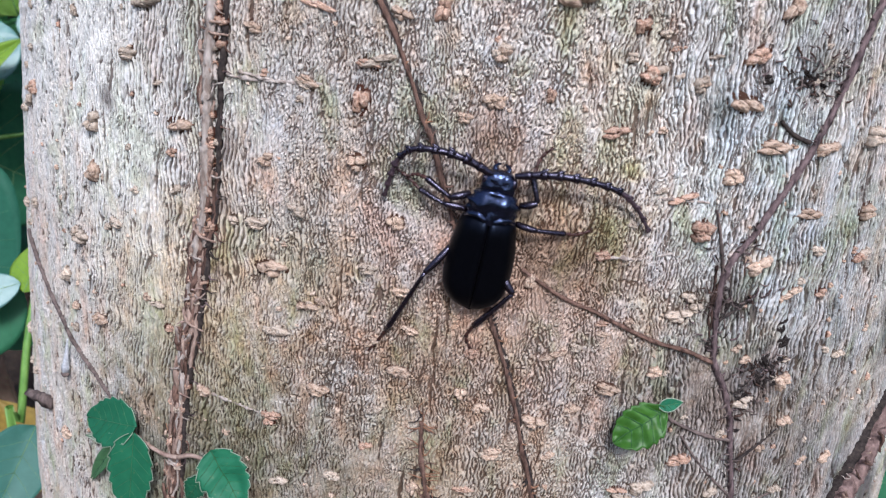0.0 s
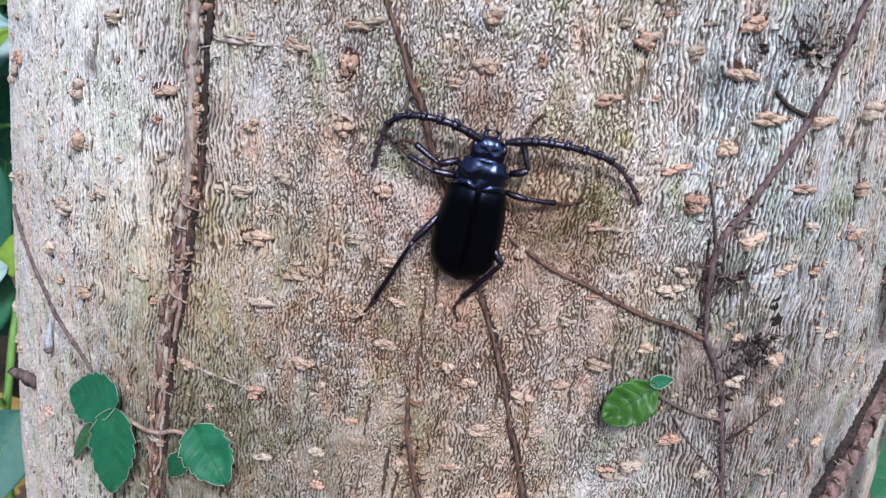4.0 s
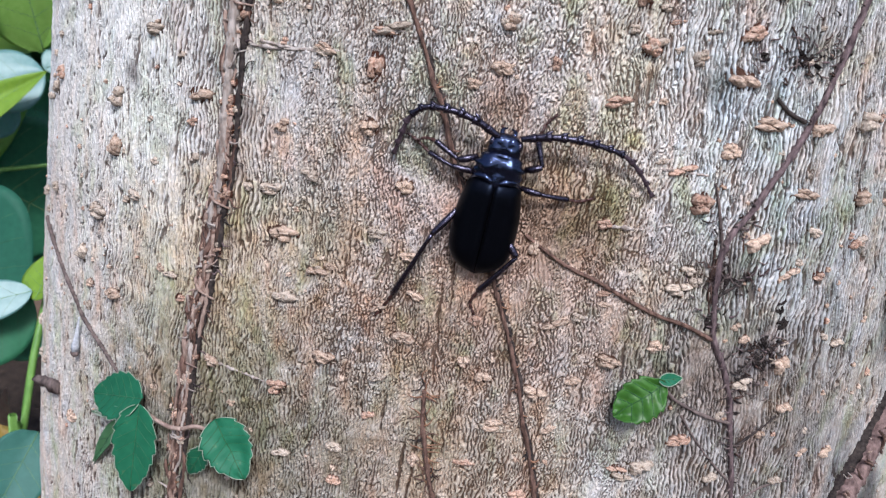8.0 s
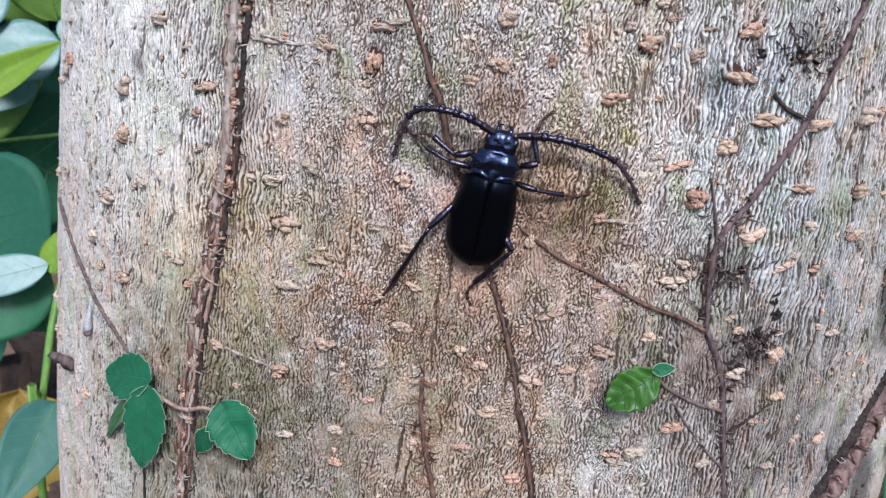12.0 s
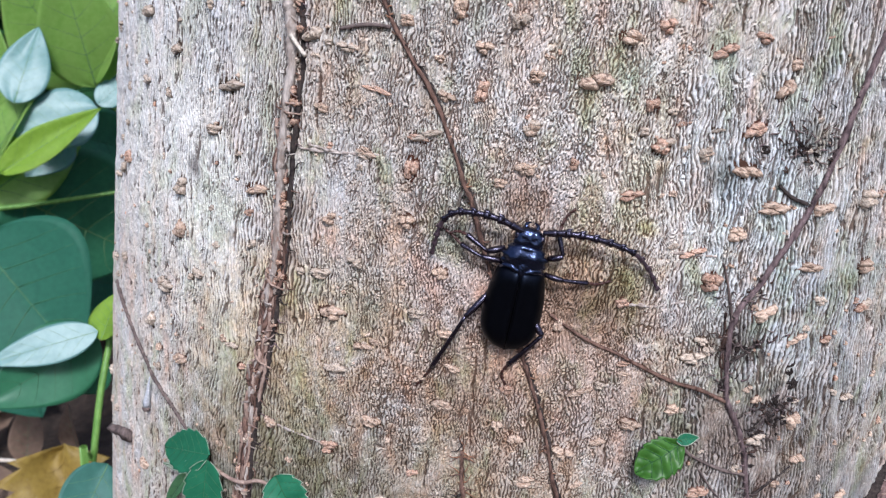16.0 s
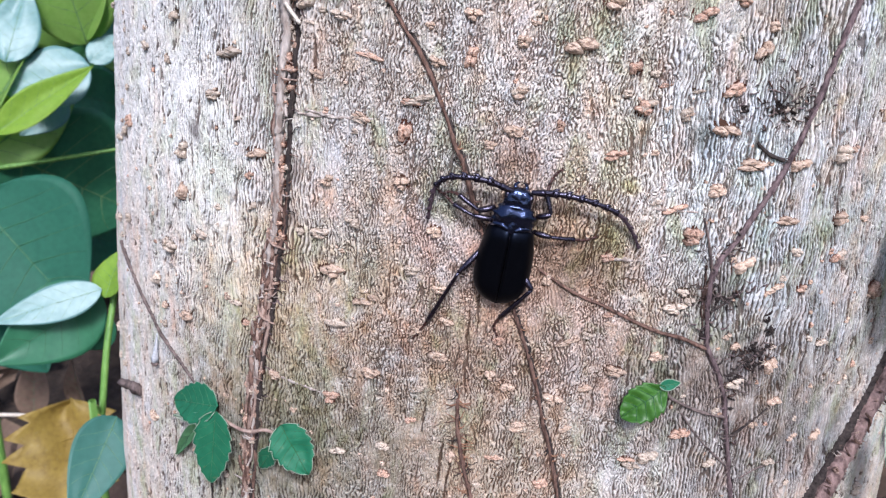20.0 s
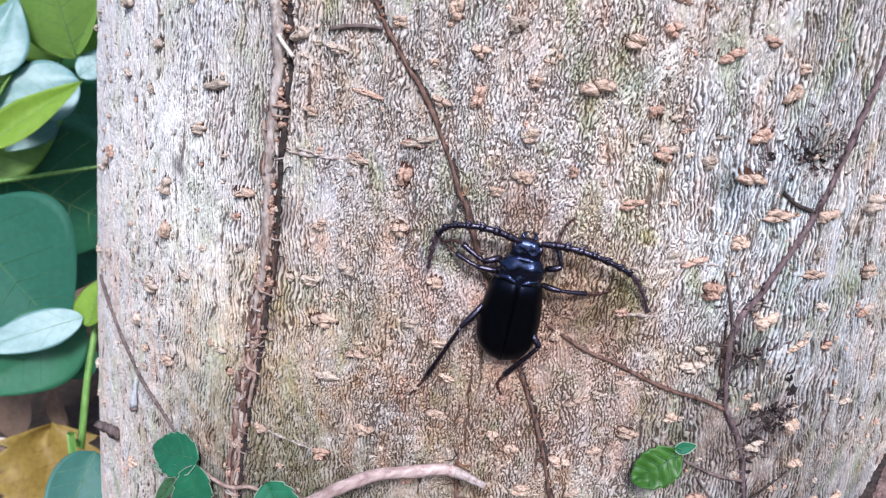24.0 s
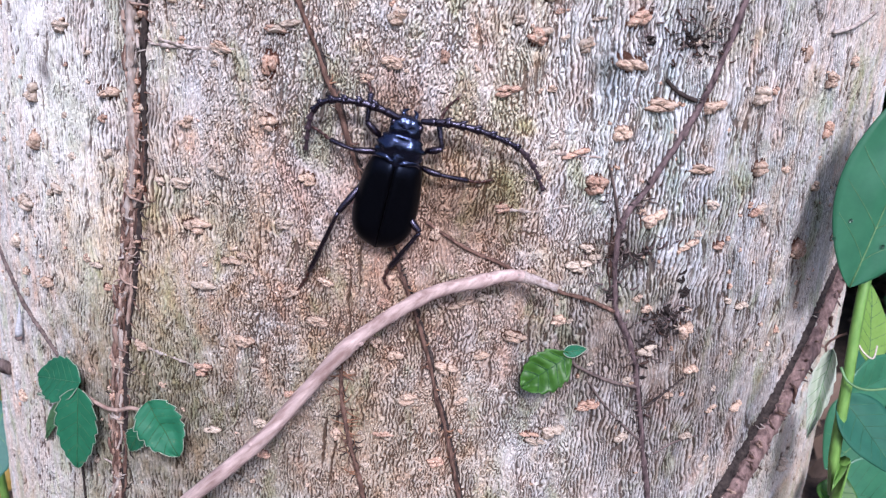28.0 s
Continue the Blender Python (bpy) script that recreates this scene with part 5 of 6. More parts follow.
dead = tagged(new("dead_leaf"), "curled brown dead leaf standing on the ground", "leaf")
leaf(dead, (-0.6306, 0.4092, -0.7134), (-0.6366, 0.4440, -0.6285), (0.3,-0.9,0.2), 0.0446, LEAF_BROWN, fold=0.5)
dead = tagged(new("dead_leaf"), "curled brown dead leaf standing on the ground", "leaf")
leaf(dead, (-0.5757, 0.4458, -0.7146), (-0.5975, 0.4570, -0.6468), (-0.3,-0.9,0.2), 0.0357, LEAF_BROWN, fold=0.6)
dead = tagged(new("dead_stalk"), "pale dead stalk lying among the leaves", "stalk")
part("stem", tube(bmesh.new(), spline([(-0.5273, 0.1915, -0.5264), (-0.4858, 0.1953, -0.5241), (-0.4426, 0.1949, -0.5255)], 16), lambda u: 0.00220 + (-0.00060) * u, 7), STRAW, dead)
right_plant = tagged(new("leafy_plant"), "tall green plant stem with a broad smooth leaf", "plant")
part("stem", tube(bmesh.new(), spline([(0.1765, -0.1928, -0.8000), (0.1711, -0.1833, -0.2229), (0.1638, -0.1895, -0.1942), (0.1623, -0.1845, -0.1720), (0.1627, -0.1784, -0.1538), (0.1630, -0.1693, -0.1285), (0.1646, -0.1625, -0.1138), (0.1679, -0.1470, -0.0875), (0.1719, -0.1279, -0.0556)], 16), lambda u: 0.00210 + (-0.00020) * u, 7), STALK, right_plant)
broad_leaf = leaf(right_plant, (0.1501, -0.1818, -0.1109), (0.1667, -0.1646, -0.0352), (0.0, -0.88, 0.45), 0.0365, LEAF_DEEP, rib=RIB, curl=0.02, wide_at=0.5, thick=0.0006)
leaf(right_plant, (0.1463, -0.1915, -0.1290), (0.1415, -0.2044, -0.1560), (-0.5, -0.8, 0.2), 0.0070, LEAF_CURLED, rib=RIB, fold=0.9, curl=-0.25, wave=0.16, wide_at=0.42, teeth=0.2)
leaf(right_plant, (0.1634, -0.1753, -0.1586), (0.1835, -0.1945, -0.1763), (0.1, -0.6, 0.8), 0.0222, LEAF_SHADE, rib=RIB_DARK)
leaf(right_plant, (0.1707, -0.1823, -0.2061), (0.1763, -0.1763, -0.1953), (0,-0.8,0.6), 0.0174, LEAF_YOUNG)
leaf(right_plant, (0.1806, -0.1500, -0.1758), (0.2193, -0.1296, -0.1694), (0.35, -0.8, 0.5), 0.0213, LEAF_DEEP)
leaf(right_plant, (0.2090, -0.1069, -0.1863), (0.2157, -0.0821, -0.1584), (0.35, -0.8, 0.5), 0.0206, LEAF_BRIGHT)
leaf(right_plant, (0.1886, -0.1496, -0.2232), (0.2214, -0.1495, -0.2320), (0.35, -0.8, 0.5), 0.0340, LEAF_DEEP)
part("tendril", tube(bmesh.new(), spline([(0.1642, -0.1680, -0.1363), (0.1669, -0.1721, -0.1406), (0.1701, -0.1749, -0.1420), (0.1712, -0.1729, -0.1376)], 16), lambda u: 0.00040 + (-0.00010) * u, 7), STRAW, right_plant)
part("tendril", tube(bmesh.new(), spline([(0.1589, -0.1771, -0.1453), (0.1610, -0.1806, -0.1487), (0.1658, -0.1839, -0.1494), (0.1727, -0.1862, -0.1464)], 16), lambda u: 0.00050 + (-0.00010) * u, 7), RIB, right_plant)
part("tendril", tube(bmesh.new(), spline([(0.1625, -0.1675, -0.1369), (0.1593, -0.1671, -0.1392), (0.1564, -0.1677, -0.1427), (0.1569, -0.1696, -0.1454)], 16), lambda u: 0.00050 + (-0.00010) * u, 7), VINE, right_plant)
for x, y in ((0.006, 0.062), (-0.009, 0.021), (-0.012, 0.014), (0.004, 0.016), (-0.004, 0.047)):
    bm = bmesh.new()
    ellipsoid(bm, (0, 0, 0), (0.0007, 0.0007, 0.0005), None, 10, 8)
    drop = part("dew_drop", bm, DEW, broad_leaf, "clear dew drop")
    drop.location = (x, y, 0.0004 + 0.15 * abs(x) - 0.25 * y * y)
leaf(right_plant, (0.2770, -0.0300, -0.2710), (0.2450, -0.0480, -0.3000), (-0.2, -0.9, 0.3), 0.0560, LEAF_DEEP, rib=RIB)
leaf(right_plant, (0.2430, -0.0970, -0.2590), (0.2240, -0.1180, -0.2780), (-0.3, -0.8, 0.5), 0.0400, LEAF_TEAL, rib=RIB)
leaf(right_plant, (0.2900, 0.0100, -0.2300), (0.2650, -0.0200, -0.2600), (0.1, -0.8, 0.6), 0.0500, LEAF_SHADE, rib=RIB_DARK)
low_plant = tagged(new("seedling"), "low green leaf in front of the foot of the trunk", "plant")
leaf(low_plant, (0.0535, -0.2658, -0.1537), (0.1051, -0.2657, -0.1402), (0,-0.95,0.25), 0.0170, LEAF_DEEP, rib=RIB_DARK, fold=0.05)
part("stem", tube(bmesh.new(), spline([(0.0535, -0.2658, -0.1537), (0.0617, -0.2800, -0.2008), (0.0632, -0.2743, -0.8000)], 16), lambda u: 0.00160 + (0.00040) * u, 7), STALK, low_plant)


def undergrowth(name, label, spots, count, material, seed, size):
    """Many small leaves in one mesh, as uneven bushes that fill the given x, y and z ranges."""
    dice = random.Random(seed)
    verts, faces = [], []
    for q in range(count):
        x0, x1, y0, y1, z0, z1 = dice.choice(spots)
        d = Vector((dice.gauss(0, 1), dice.gauss(0, 1), dice.gauss(0, 1))).normalized() * dice.random() ** 0.25
        lump = 0.85 + 0.45 * noise.noise(d * 2.2 + Vector((x0 * 3, y0 * 3, seed)))
        c = Vector(((x0 + x1) / 2 + d.x * lump * (x1 - x0) / 2, (y0 + y1) / 2 + d.y * lump * (y1 - y0) / 2, max(z0 + 0.5 * (z1 - z0) * (1 + d.z * lump), GROUND + 0.02)))
        m = Matrix.Translation(c) @ Euler((dice.uniform(-0.5, 1.3), dice.uniform(-0.5, 0.5), dice.uniform(0, 6.28))).to_matrix().to_4x4()
        s = size * dice.uniform(0.6, 1.4)
        k = len(verts)
        for px, py, pz in ((0, 0, 0), (-0.22, 0.28, 0.06), (-0.25, 0.55, 0.04), (0, 1, -0.14), (0.25, 0.55, 0.04), (0.22, 0.28, 0.06), (0, 0.3, 0), (0, 0.62, -0.03)):
            verts.append(m @ Vector((px * s, py * s, pz * s)))
        for f in ((0, 6, 1), (1, 6, 7, 2), (2, 7, 3), (0, 5, 6), (5, 4, 7, 6), (4, 3, 7)):
            faces.append([k + w for w in f])
    me = bpy.data.meshes.new(name)
    me.from_pydata(verts, [], faces)
    me.materials.append(material)
    me.shade_smooth()
    return tagged(new(name, me), label, "foliage", kind="stuff")


undergrowth("undergrowth", "dense green undergrowth behind the trunk", ((-2.6, -0.75, 1.0, 2.6, GROUND, 0.5), (-1.6, -0.7, 0.7, 1.3, GROUND, -0.45), (0.45, 1.8, 0.4, 1.8, GROUND, 0.3), (-2.2, 0.4, 2.2, 3.6, GROUND, 0.9)), 5200, LEAF_FAR, 5, 0.16)
undergrowth("undergrowth", "bright green undergrowth behind the trunk", ((-2.6, -0.8, 1.2, 2.6, -0.3, 0.6), (0.5, 1.8, 0.6, 1.8, -0.4, 0.4), (-2.2, 0.4, 2.2, 3.6, -0.1, 1.0)), 1500, LEAF_BRIGHT, 6, 0.15)
# Bushes behind the camera are unseen, added to dim reflections and front light.
ring_dice = random.Random(4)
ring = []
for q in range(30):
    turn, far, wide = q * 0.2094 + ring_dice.uniform(-0.08, 0.08), ring_dice.uniform(3.3, 5.2), ring_dice.uniform(0.5, 1.0)
    x, y = far * math.sin(turn), far * math.cos(turn)
    ring.append((x - wide, x + wide, y - wide, y + wide, GROUND - 0.3, GROUND + ring_dice.uniform(1.2, 2.4)))
undergrowth("thicket", "leafy green bushes ringing the tree, partly unseen, added to dim reflections", ring, 7000, LEAF_FAR, 11, 0.24)
undergrowth("leaf_litter", "brown dead leaves strewn over the soil", ((-3.2, 3.2, -2.6, 3.2, GROUND + 0.01, GROUND + 0.05),), 2600, LEAF_BROWN, 8, 0.09)

# ------------------------------------------------------------------ beetle
beetle = tagged(new("beetle"), "black longhorn beetle with saw-toothed antennae clinging to bark", "beetle")
BODY = 0.0400                     # from brow to wing tips


TAIL_TURN = Matrix.Translation((0, 0.0085, 0)) @ pose(0, 0, 0, 0, 0, 2.0) @ Matrix.Translation((0, -0.0085, 0))   # the hind body leans off the line of the neck


def half_case(side):
    """One wing case: a domed half shell, from the shoulder (u = 0) to the tip (u = 1)."""
    bm = bmesh.new()
    n, k = 26, 12
    top_y, length = 0.0085, 0.0085 + BODY / 2
    rows = []
    for i in range(n + 1):
        u = i / n
        half = 0.0066 + 0.0025 * math.sin(math.pi / 2 * min(u / 0.55, 1))
        if u > 0.60:
            half *= max(1 - ((u - 0.60) / 0.40) ** 2.6, 0) ** 0.5
        if u < 0.10:
            half *= 0.86 + 0.14 * (u / 0.10) ** 0.6
        rise = 0.0066 * (1 - 0.5 * (1 - min(u / 0.18, 1)) ** 2) * (1 - 0.25 * u) * (max(1 - max(u - 0.75, 0) ** 2 / 0.075, 0) ** 0.5)
        row = []
        for j in range(k + 1):
            v = j / k
            a = v * math.pi / 2
            x = half * math.sin(a) + 0.00006
            z = 0.0024 + rise * math.cos(a) ** 0.75
            z -= 0.00025 * math.exp(-(v / 0.05) ** 2)
            z += 0.00016 * math.sin(v * 15) * math.sin(math.pi * min(u * 1.1, 1)) + 0.00010 * noise.noise(Vector((x * 700, u * 16, side)))
            row.append(bm.verts.new((side * x, top_y - u * length, z)))
        rows.append(row)
    for a, b in zip(rows, rows[1:]):
        for j in range(k):
            q = (a[j], b[j], b[j + 1], a[j + 1])
            bm.faces.new(q if side > 0 else q[::-1])
    bmesh.ops.remove_doubles(bm, verts=bm.verts, dist=1e-6)
    ob = part("wing_case", bm, BLACK_DULL, beetle, "dull black wing case")
    s = ob.modifiers.new("shell", "SOLIDIFY")
    s.thickness, s.offset = 0.0004, -1
    ob.matrix_basis = TAIL_TURN
    return ob


half_case(1), half_case(-1)
bm = bmesh.new()
ellipsoid(bm, (0, -0.0065, 0.0032), (0.0078, 0.0140, 0.0030), None, 20, 10)
part("abdomen", bm, LEG, beetle).matrix_basis = TAIL_TURN
bm = bmesh.new()
ellipsoid(bm, (0, 0.0074, 0.0078), (0.0014, 0.0020, 0.0005), None, 10, 6)
part("scutellum", bm, BLACK, beetle)
for s in (-1, 1):
    bm = tube(bmesh.new(), spline([Vector((s * 0.0010, 0.0069, 0.0079)), Vector((s * 0.0030, 0.0078, 0.0074)), Vector((s * 0.0052, 0.0076, 0.0061)), Vector((s * 0.0066, 0.0062, 0.0042))], 12),
              lambda u: 0.0008 * (0.5 + 0.7 * math.sin(math.pi * (0.1 + 0.85 * u))), 12, 0.35)
    part("shoulder", bm, BLACK, beetle, "glossy black shoulder ridge")


def collar():
    """Shield behind the head, with three spines on each side."""
    bm = bmesh.new()
    n, k = 12, 28
    y0, y1 = 0.0076, 0.0146
    rows = []
    for i in range(n + 1):
        u = i / n
        half = 0.0060 - 0.0018 * u ** 2 + 0.0007 * math.sin(math.pi * u)
        rise = 0.0031 + 0.0004 * math.sin(math.pi * u)
        row = []
        for j in range(k):
            a = 2 * math.pi * j / k
            flat = abs(math.cos(a)) ** 8
            spine = flat * (0.0008 * math.exp(-((u - 0.20) / 0.07) ** 2) + 0.0013 * math.exp(-((u - 0.52) / 0.07) ** 2) + 0.0008 * math.exp(-((u - 0.84) / 0.07) ** 2))
            x = (half + spine) * math.cos(a)
            z = 0.0050 + rise * math.sin(a) * (1.0 if a < math.pi else 0.9)
            z += (0.0007 * noise.noise(Vector((x * 480, u * 4, 3))) + 0.00022 * noise.noise(Vector((x * 1500, u * 13, 7)))) * (math.sin(a) > 0)
            z += 0.0008 * math.exp(-((abs(x) - 0.0033) / 0.0014) ** 2) * math.exp(-((u - 0.50) / 0.22) ** 2) * (math.sin(a) > 0)
            z -= 0.0006 * math.exp(-(x / 0.0014) ** 2) * math.sin(math.pi * u) * (math.sin(a) > 0)
            row.append(bm.verts.new((x, y0 + u * (y1 - y0), z)))
        rows.append(row)
    for a, b in zip(rows, rows[1:]):
        for j in range(k):
            bm.faces.new((a[j], a[(j + 1) % k], b[(j + 1) % k], b[j]))
    bm.faces.new(rows[0][::-1])
    bm.faces.new(rows[-1])
    bmesh.ops.recalc_face_normals(bm, faces=bm.faces)
    return part("neck_shield", bm, BLACK, beetle, "glossy black neck shield with side spines")


collar()
bm = bmesh.new()
for v in ellipsoid(bm, (0, 0.0164, 0.0048), (1, 1, 1), None, 24, 14):
    d = v.co - Vector((0, 0.0164, 0.0048))
    d = Vector([math.copysign(abs(c) ** 0.62, c) for c in d])
    v.co = Vector((d.x * (0.0044 - 0.0005 * d.y), 0.0164 + d.y * 0.0036, 0.0050 + d.z * 0.0025 - 0.0006 * max(d.y, 0)))
    v.co.z += 0.0003 * noise.noise(v.co * 700) - 0.0007 * math.exp(-(v.co.x / 0.0006) ** 2) * (d.z > 0.3) - 0.0006 * (math.exp(-((d.y - 0.15) / 0.1) ** 2) + math.exp(-((d.y + 0.55) / 0.1) ** 2)) * (d.z > 0.3)
head = part("head", bm, BLACK, beetle, "glossy black head with a middle furrow")
for s in (-1, 1):
    bm = bmesh.new()
    ellipsoid(bm, (s * 0.0037, 0.0172, 0.0054), (0.0010, 0.0018, 0.0014), None, 10, 8)
    part("eye", bm, LEG, head)
    bm = bmesh.new()
    tube(bm, spline([Vector((s * 0.0016, 0.0194, 0.0040)), Vector((s * 0.0018, 0.0206, 0.0034)), Vector((s * 0.0006, 0.0212, 0.0026))], 8), lambda u: 0.0008 * (1 - 0.7 * u), 8)
    part("jaw", bm, BLACK, head)
    bm = bmesh.new()
    tube(bm, spline([Vector((s * 0.0009, 0.0194, 0.0034)), Vector((s * 0.0014, 0.0207, 0.0026)), Vector((s * 0.0023, 0.0211, 0.0018))], 6), lambda u: 0.00035, 6)
    part("palp", bm, TARSUS, head)


def feeler(points, outer, name="antenna"):
    """A jointed antenna: a thick first joint and eleven toothed joints; outer says on which side the teeth stand."""
    base = Vector(points[0])
    line = spline([Vector(p) - base for p in points], 67)
    joints = [line[0:7]] + [line[6 + 6 * q - (q > 0) * 0:13 + 6 * q] for q in range(10)]
    r = 0.00105
    bm = tube(bmesh.new(), joints[0], lambda u: r * (0.7 + 0.5 * u), 10)
    first = part(name, bm, LEG, beetle, "black saw-toothed antenna")
    first.location = base
    for q, pts in enumerate(joints[1:]):
        way = (pts[-1] - pts[0]).normalized()
        side = Vector((-way.y, way.x, 0)) * outer
        w = 0.00136 * (1 - 0.055 * q)
        bm = tube(bmesh.new(), pts, lambda u: w * (0.70 + 0.38 * u ** 2), 8, flat=0.75)
        tooth = pts[-1] + side * w * 1.25 + way * w * 0.35 + Vector((0, 0, w * 0.4))
        tube(bm, [pts[-3], pts[-2] + side * w * 0.9, tooth], lambda u: w * (0.8 - 0.68 * u), 6)
        part("joint", bm, LEG if q < 6 else FEELER_END, first)
    return first


FEELER_END = plain("dark_red_brown_joint", (0.03, 0.018, 0.024), (0.10, 0.065, 0.078), 900, 0.4, 0.3, 0.0002)
antenna_left = feeler([(-0.00223, 0.01876, 0.00602), (-0.00943, 0.02156, 0.00694), (-0.01687, 0.02242, 0.00662), (-0.02327, 0.02116, 0.00512), (-0.02666, 0.01732, 0.00373), (-0.02789, 0.01212, 0.00251), (-0.02879, 0.00609, 0.00030)], -1)
antenna_right = feeler([(0.00338, 0.01964, 0.00592), (0.01033, 0.02207, 0.00656), (0.01770, 0.02319, 0.00595), (0.02567, 0.02302, 0.00401), (0.03229, 0.02165, 0.00203), (0.03820, 0.01758, -0.00094), (0.04324, 0.01239, -0.00333)], 1)


def leg(points, r, name="leg"):
    """hip, knee, ankle, foot points (the foot may bend): thigh with a shin, a foot and two claws."""
    base = Vector(points[0])
    r *= 0.88
    p = [Vector(q) - base for q in points]
    bm = tube(bmesh.new(), spline([p[0], (p[0] + p[1]) / 2 + Vector((0, 0, 0.0006)), p[1]], 12), lambda u: r * (0.72 + 0.26 * math.sin(math.pi * min(u * 0.9 + 0.05, 1))), 10)
    thigh = part(name, bm, LEG, beetle)
    thigh.location = base
    bm = tube(bmesh.new(), spline([p[1], (p[1] + p[2]) / 2 + Vector((0, 0, 0.0003)), p[2]], 12), lambda u: r * (0.55 + 0.32 * u), 8)
    shin = p[2] - p[1]
    for q in range(5):
        c = p[1] + shin * (0.25 + 0.17 * q)
        tube(bm, [c, c + Vector((0.0005 * (-1) ** q, 0.0002, -0.0004)) + shin.normalized() * 0.0006], lambda u: 0.00018 * (1 - 0.8 * u), 5)
    part("shin", bm, LEG, thigh)
    foot = p[2:]
    run = spline(foot, 13) if len(foot) > 1 else foot
    for q in range(4):
        seg = run[3 * q:3 * q + 4]
        part("foot_joint", tube(bmesh.new(), seg, lambda u: r * (0.30 + 0.25 * u) * (1.15 - 0.1 * q), 7, flat=0.6), TARSUS, thigh)
    way = (run[-1] - run[-2]).normalized()
    for s in (-1, 1):
        out = Vector((-way.y, way.x, 0)) * s * 0.0005
        part("claw", tube(bmesh.new(), [run[-1], run[-1] + way * 0.0006 + out, run[-1] + way * 0.0011 + out * 1.2 + Vector((0, 0, -0.0006))], lambda u: 0.00016 * (1 - 0.7 * u), 5), TARSUS, thigh)
    return thigh


leg([(0.00705, 0.01145, 0.00285), (0.01110, 0.01359, 0.00411), (0.00828, 0.01968, 0.00272), (0.00906, 0.02428, 0.00064), (0.01124, 0.02760, 0.00006)], 0.00122)
leg([(0.00720, 0.00650, 0.00287), (0.01275, 0.00635, 0.00408), (0.02057, 0.00636, 0.00112), (0.02405, 0.00645, -0.00046), (0.02722, 0.00795, -0.00130)], 0.00112)
middle_left = leg([(-0.00460, 0.00783, 0.00302), (-0.01241, 0.00777, 0.00457), (-0.01931, 0.00929, 0.00214), (-0.02316, 0.01111, 0.00001), (-0.02643, 0.01236, -0.00072)], 0.00112)
hind_left = leg([(-0.00769, -0.00331, 0.00291), (-0.01300, -0.01195, 0.00536), (-0.01959, -0.03345, 0.00070), (-0.02122, -0.03800, -0.00058), (-0.02310, -0.04210, -0.00130)], 0.00120)
hind_right = leg([(0.00643, -0.00721, 0.00296), (0.01118, -0.01209, 0.00530), (0.00374, -0.02545, 0.00202), (0.00251, -0.02972, 0.00101), (0.00441, -0.03310, 0.00061)], 0.00128)
fore_left = leg([(-0.00650, 0.01182, 0.00305), (-0.01066, 0.01478, 0.00446), (-0.01179, 0.02237, 0.00297), (-0.01349, 0.02468, 0.00094), (-0.01582, 0.02595, 0.00046)], 0.00122)
FORE_HOME = fore_left.location.copy()
def after_nudge(limb, turn):
    """Rows that keep a foot in its hold while the body is pushed round."""
    home = limb.location.copy()
    return [(0.0, pose(*home)), (26.66, pose(*home)), (26.82, pose(*home, 0, 0, turn)), (28.0, pose(*home, 0, 0, turn))]


MIDDLE_ROWS, HIND_LEFT_ROWS, HIND_RIGHT_ROWS = after_nudge(middle_left, 12), after_nudge(hind_left, 7), after_nudge(hind_right, 9)
FEELER_HOME = antenna_left.location.copy()
STILL = pose(-0.00095, -0.20903, -0.07881, 83.92, 8.18, -1.16)
NUDGED = pose(-0.00024, -0.20863, -0.07517, 83.81, 12.50, -1.45)
BEETLE_ROWS = [(0.0, STILL), (26.66, STILL), (26.82, NUDGED), (28.0, NUDGED)]
FORE_ROWS = [(0.0, pose(*FORE_HOME, 0, 0, 58)), (26.66, pose(*FORE_HOME, 0, 0, 58)), (26.80, pose(*FORE_HOME)), (28.0, pose(*FORE_HOME))]
ANTENNA_ROWS = [(t, pose(*FEELER_HOME, 0, 0, a)) for t, a in (
    (0.0, 3), (3.0, 6), (6.0, 1), (8.0, 0), (11.0, 2), (14.0, 7), (17.0, 5), (20.0, 9), (24.0, 9), (26.5, 7), (26.8, 12), (28.0, 12))]
RIGHT_HOME = antenna_right.location.copy()
FEELER_ROWS = [(t, pose(*RIGHT_HOME, 0, 0, a)) for t, a in (
    (0.0, -2), (3.0, -3.6), (6.0, 0), (8.0, 0), (11.0, -3), (14.0, -9), (17.0, -5), (20.0, -8), (24.0, -13), (26.5, -8), (26.8, -5), (28.0, -5))]


# ------------------------------------------------------------------ twig held towards the beetle
twig = tagged(new("twig"), "bent pale dry twig with a broken tip", "twig")
twig_line = spline([(0.00650, -0.01108, -0.00164), (0.00000, 0.00000, 0.00000), (-0.00898, 0.00620, 0.00362), (-0.01908, 0.01196, 0.00692), (-0.03257, 0.01519, 0.01046), (-0.04942, 0.01650, 0.01406), (-0.07030, 0.01415, 0.01804), (-0.09458, 0.01115, 0.02159), (-0.14357, 0.00978, 0.02242), (-0.29676, -0.00000, 0.00000), (-0.34506, -0.00383, -0.00343), (-0.40216, -0.00896, -0.00452)], 70)


def twig_radius(u):
    return 0.0018 + 0.0006 * min(u * 1.5, 1) + 0.0005 * math.exp(-((u - 0.42) / 0.02) ** 2) + 0.0004 * math.exp(-((u - 0.10) / 0.015) ** 2) + 0.0003 * math.exp(-((u - 0.26) / 0.015) ** 2)


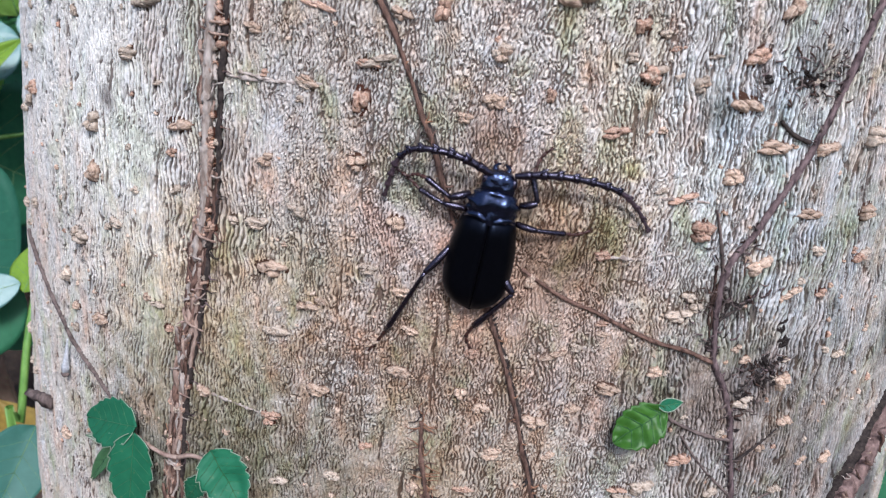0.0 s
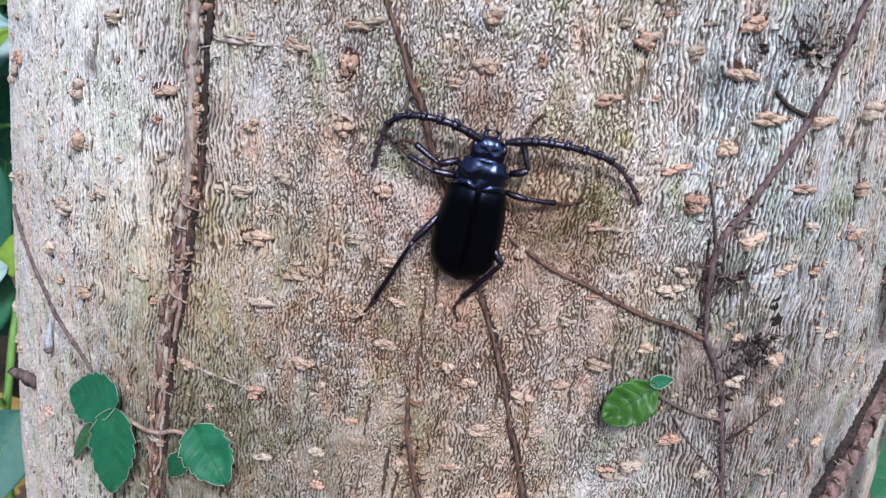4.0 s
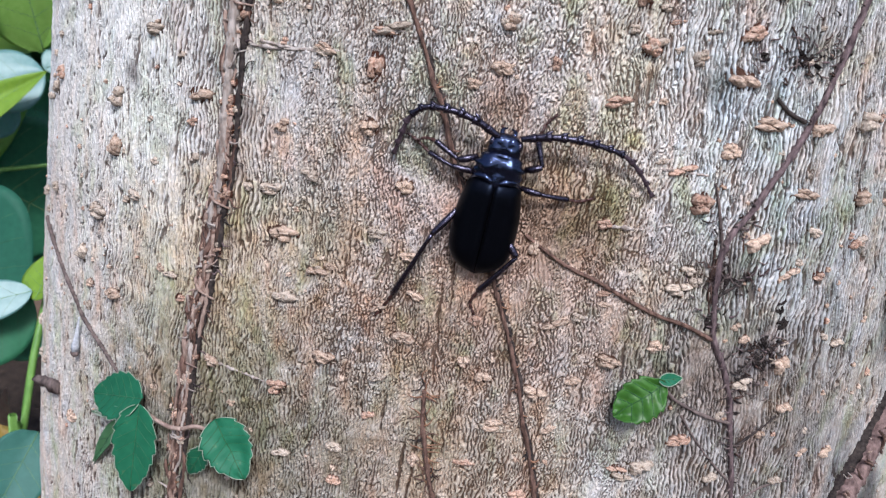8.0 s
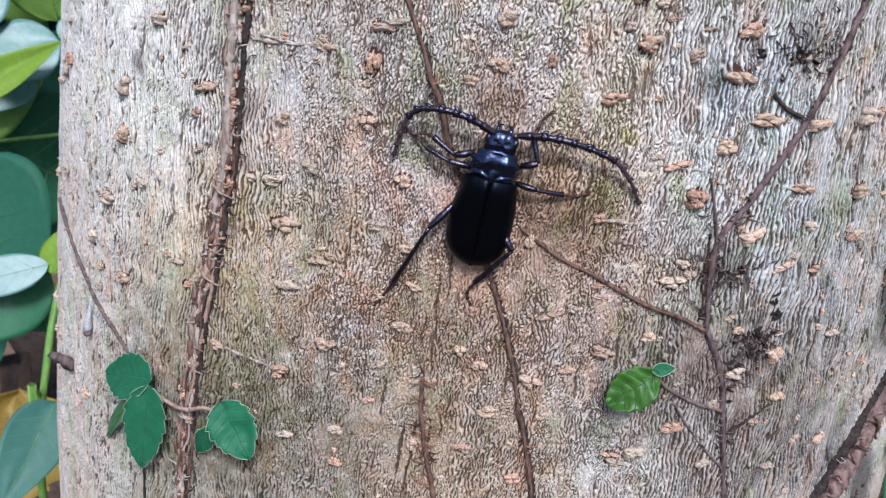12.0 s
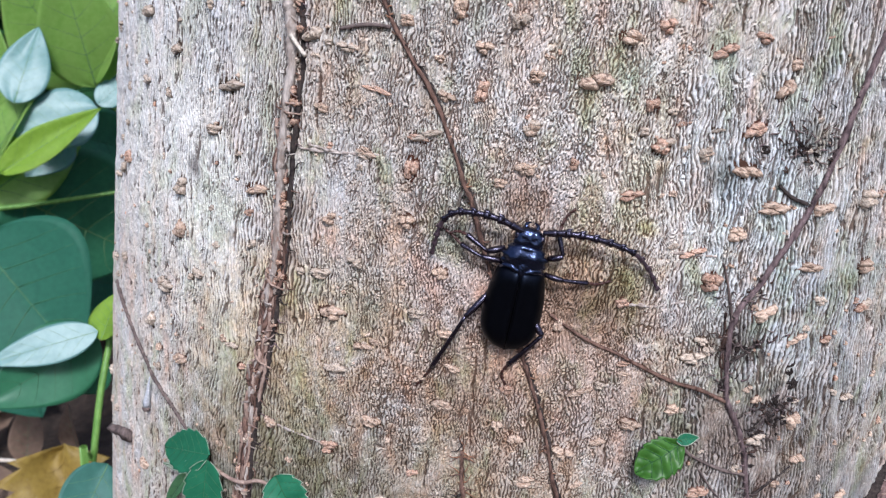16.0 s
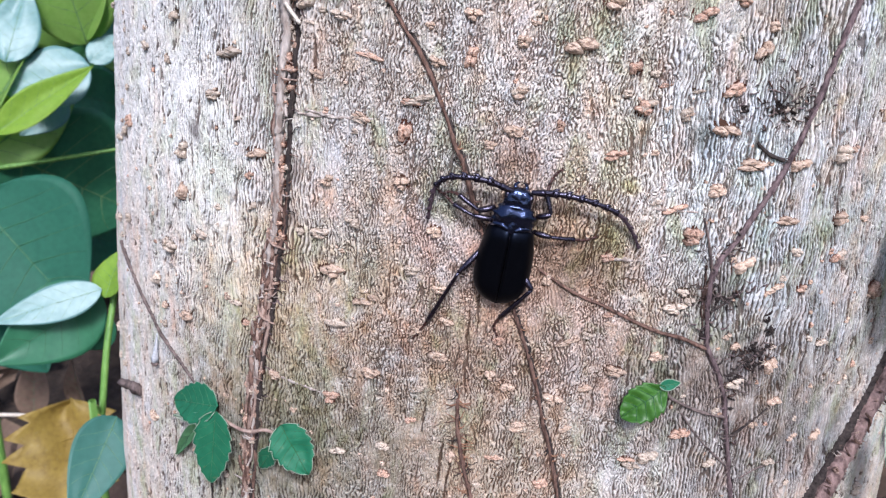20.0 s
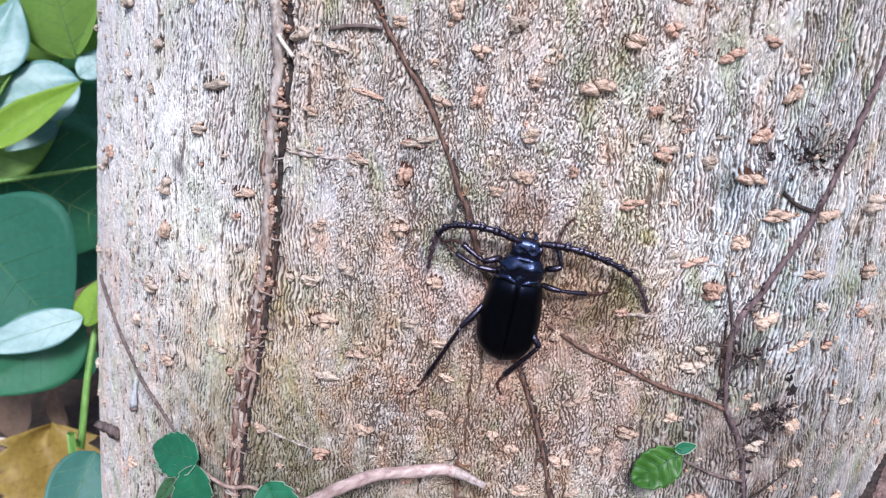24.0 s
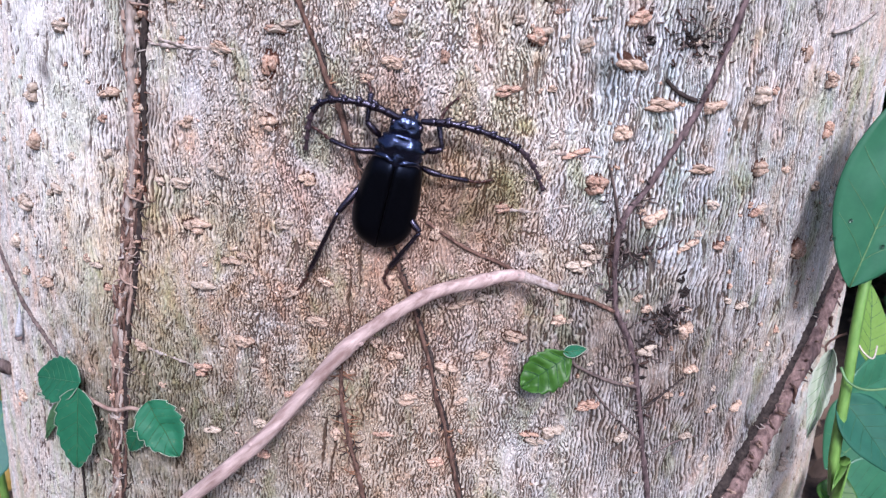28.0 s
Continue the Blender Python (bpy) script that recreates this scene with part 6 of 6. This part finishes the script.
part("rod", tube(bmesh.new(), twig_line[5:], lambda u: twig_radius(u) * (1 + 0.06 * noise.noise(Vector((u * 40, 1, 2)))), 14, 0.10), TWIG, twig)
part("broken_end", tube(bmesh.new(), twig_line[:7], lambda u: 0.0011 + 0.0007 * u, 10, 0.3), TWIG_END, twig, "splintered grey broken end")
for q, side in ((10, 1), (30, -1), (44, 1)):
    c = twig_line[q]
    bm = bmesh.new()
    ellipsoid(bm, c + Vector((0, side * 0.0014, 0.0012)), (0.0013, 0.0010, 0.0010), None, 8, 6, 0.3, 900)
    part("bud_scar", bm, TWIG, twig)
TWIG_ROWS = [
    (0.00, pose(-0.10201, -0.25191, -0.27430, 102.34, -42.17, -32.24)),
    (21.50, pose(-0.10201, -0.25191, -0.27430, 102.34, -42.17, -32.24)),
    (22.60, pose(-0.07201, -0.23391, -0.22930, 102.34, -42.17, -32.24)),
    (23.50, pose(-0.04201, -0.22191, -0.17430, 102.34, -42.17, -32.24)),
    (23.60, pose(-0.03601, -0.22198, -0.16454, 101.71, -47.32, -31.46)),
    (23.70, pose(-0.03884, -0.22103, -0.15982, 102.41, -46.63, -31.89)),
    (23.85, pose(-0.02186, -0.22341, -0.16068, 99.71, -50.81, -27.09)),
    (24.00, pose(-0.01556, -0.22158, -0.13718, 98.07, -46.57, -24.73)),
    (24.10, pose(-0.01461, -0.22100, -0.13090, 97.90, -45.27, -24.38)),
    (24.30, pose(-0.02066, -0.22046, -0.13018, 98.89, -44.09, -25.95)),
    (24.50, pose(-0.03574, -0.21714, -0.11658, 100.53, -47.03, -27.80)),
    (24.70, pose(-0.03907, -0.21459, -0.09760, 98.91, -46.04, -25.33)),
    (24.90, pose(-0.04146, -0.21306, -0.08745, 95.40, -46.39, -20.44)),
    (25.00, pose(-0.03735, -0.21440, -0.09295, 97.43, -47.20, -23.26)),
    (25.10, pose(-0.03616, -0.21463, -0.09318, 97.92, -47.09, -23.92)),
    (25.30, pose(-0.03033, -0.21602, -0.09796, 96.51, -51.95, -22.04)),
    (25.50, pose(-0.03251, -0.21755, -0.11571, 99.40, -50.73, -25.93)),
    (25.70, pose(-0.00653, -0.21988, -0.11620, 94.67, -52.98, -19.45)),
    (25.90, pose(0.01482, -0.21967, -0.11850, 90.85, -53.64, -14.16)),
    (26.00, pose(0.00908, -0.21859, -0.10475, 90.16, -55.75, -13.80)),
    (26.10, pose(0.00467, -0.21842, -0.10170, 90.80, -55.00, -14.60)),
    (26.30, pose(0.00471, -0.21821, -0.09966, 90.95, -53.53, -14.68)),
    (26.50, pose(0.01216, -0.21837, -0.10421, 89.36, -54.77, -12.68)),
    (26.60, pose(0.00926, -0.21729, -0.09233, 89.25, -54.61, -12.69)),
    (26.70, pose(0.01116, -0.21690, -0.08948, 88.60, -55.46, -11.99)),
    (26.80, pose(0.01455, -0.21628, -0.08555, 87.22, -56.82, -10.50)),
    (26.90, pose(0.02491, -0.21967, -0.12761, 87.87, -58.42, -10.59)),
    (27.05, pose(-0.00509, -0.23967, -0.21261, 87.87, -58.42, -10.59)),
    (27.45, pose(0.00950, -0.23570, -0.19834, 89.27, -53.96, -9.11)),
    (27.60, pose(0.02950, -0.22070, -0.14334, 89.27, -53.96, -9.11)),
    (27.70, pose(0.03131, -0.21830, -0.12234, 88.92, -47.89, -9.83)),
    (27.80, pose(0.03376, -0.21711, -0.11444, 88.50, -46.42, -9.42)),
    (27.90, pose(0.02940, -0.21642, -0.10159, 87.73, -49.07, -9.25)),
    (28.00, pose(0.03749, -0.21493, -0.09953, 86.26, -47.70, -6.92)),
]



def motions():
    walk(beetle, BEETLE_ROWS)
    walk(fore_left, FORE_ROWS)
    walk(middle_left, MIDDLE_ROWS)
    walk(hind_left, HIND_LEFT_ROWS)
    walk(hind_right, HIND_RIGHT_ROWS)
    walk(antenna_left, ANTENNA_ROWS)
    walk(antenna_right, FEELER_ROWS)
    walk(twig, TWIG_ROWS)


motions()
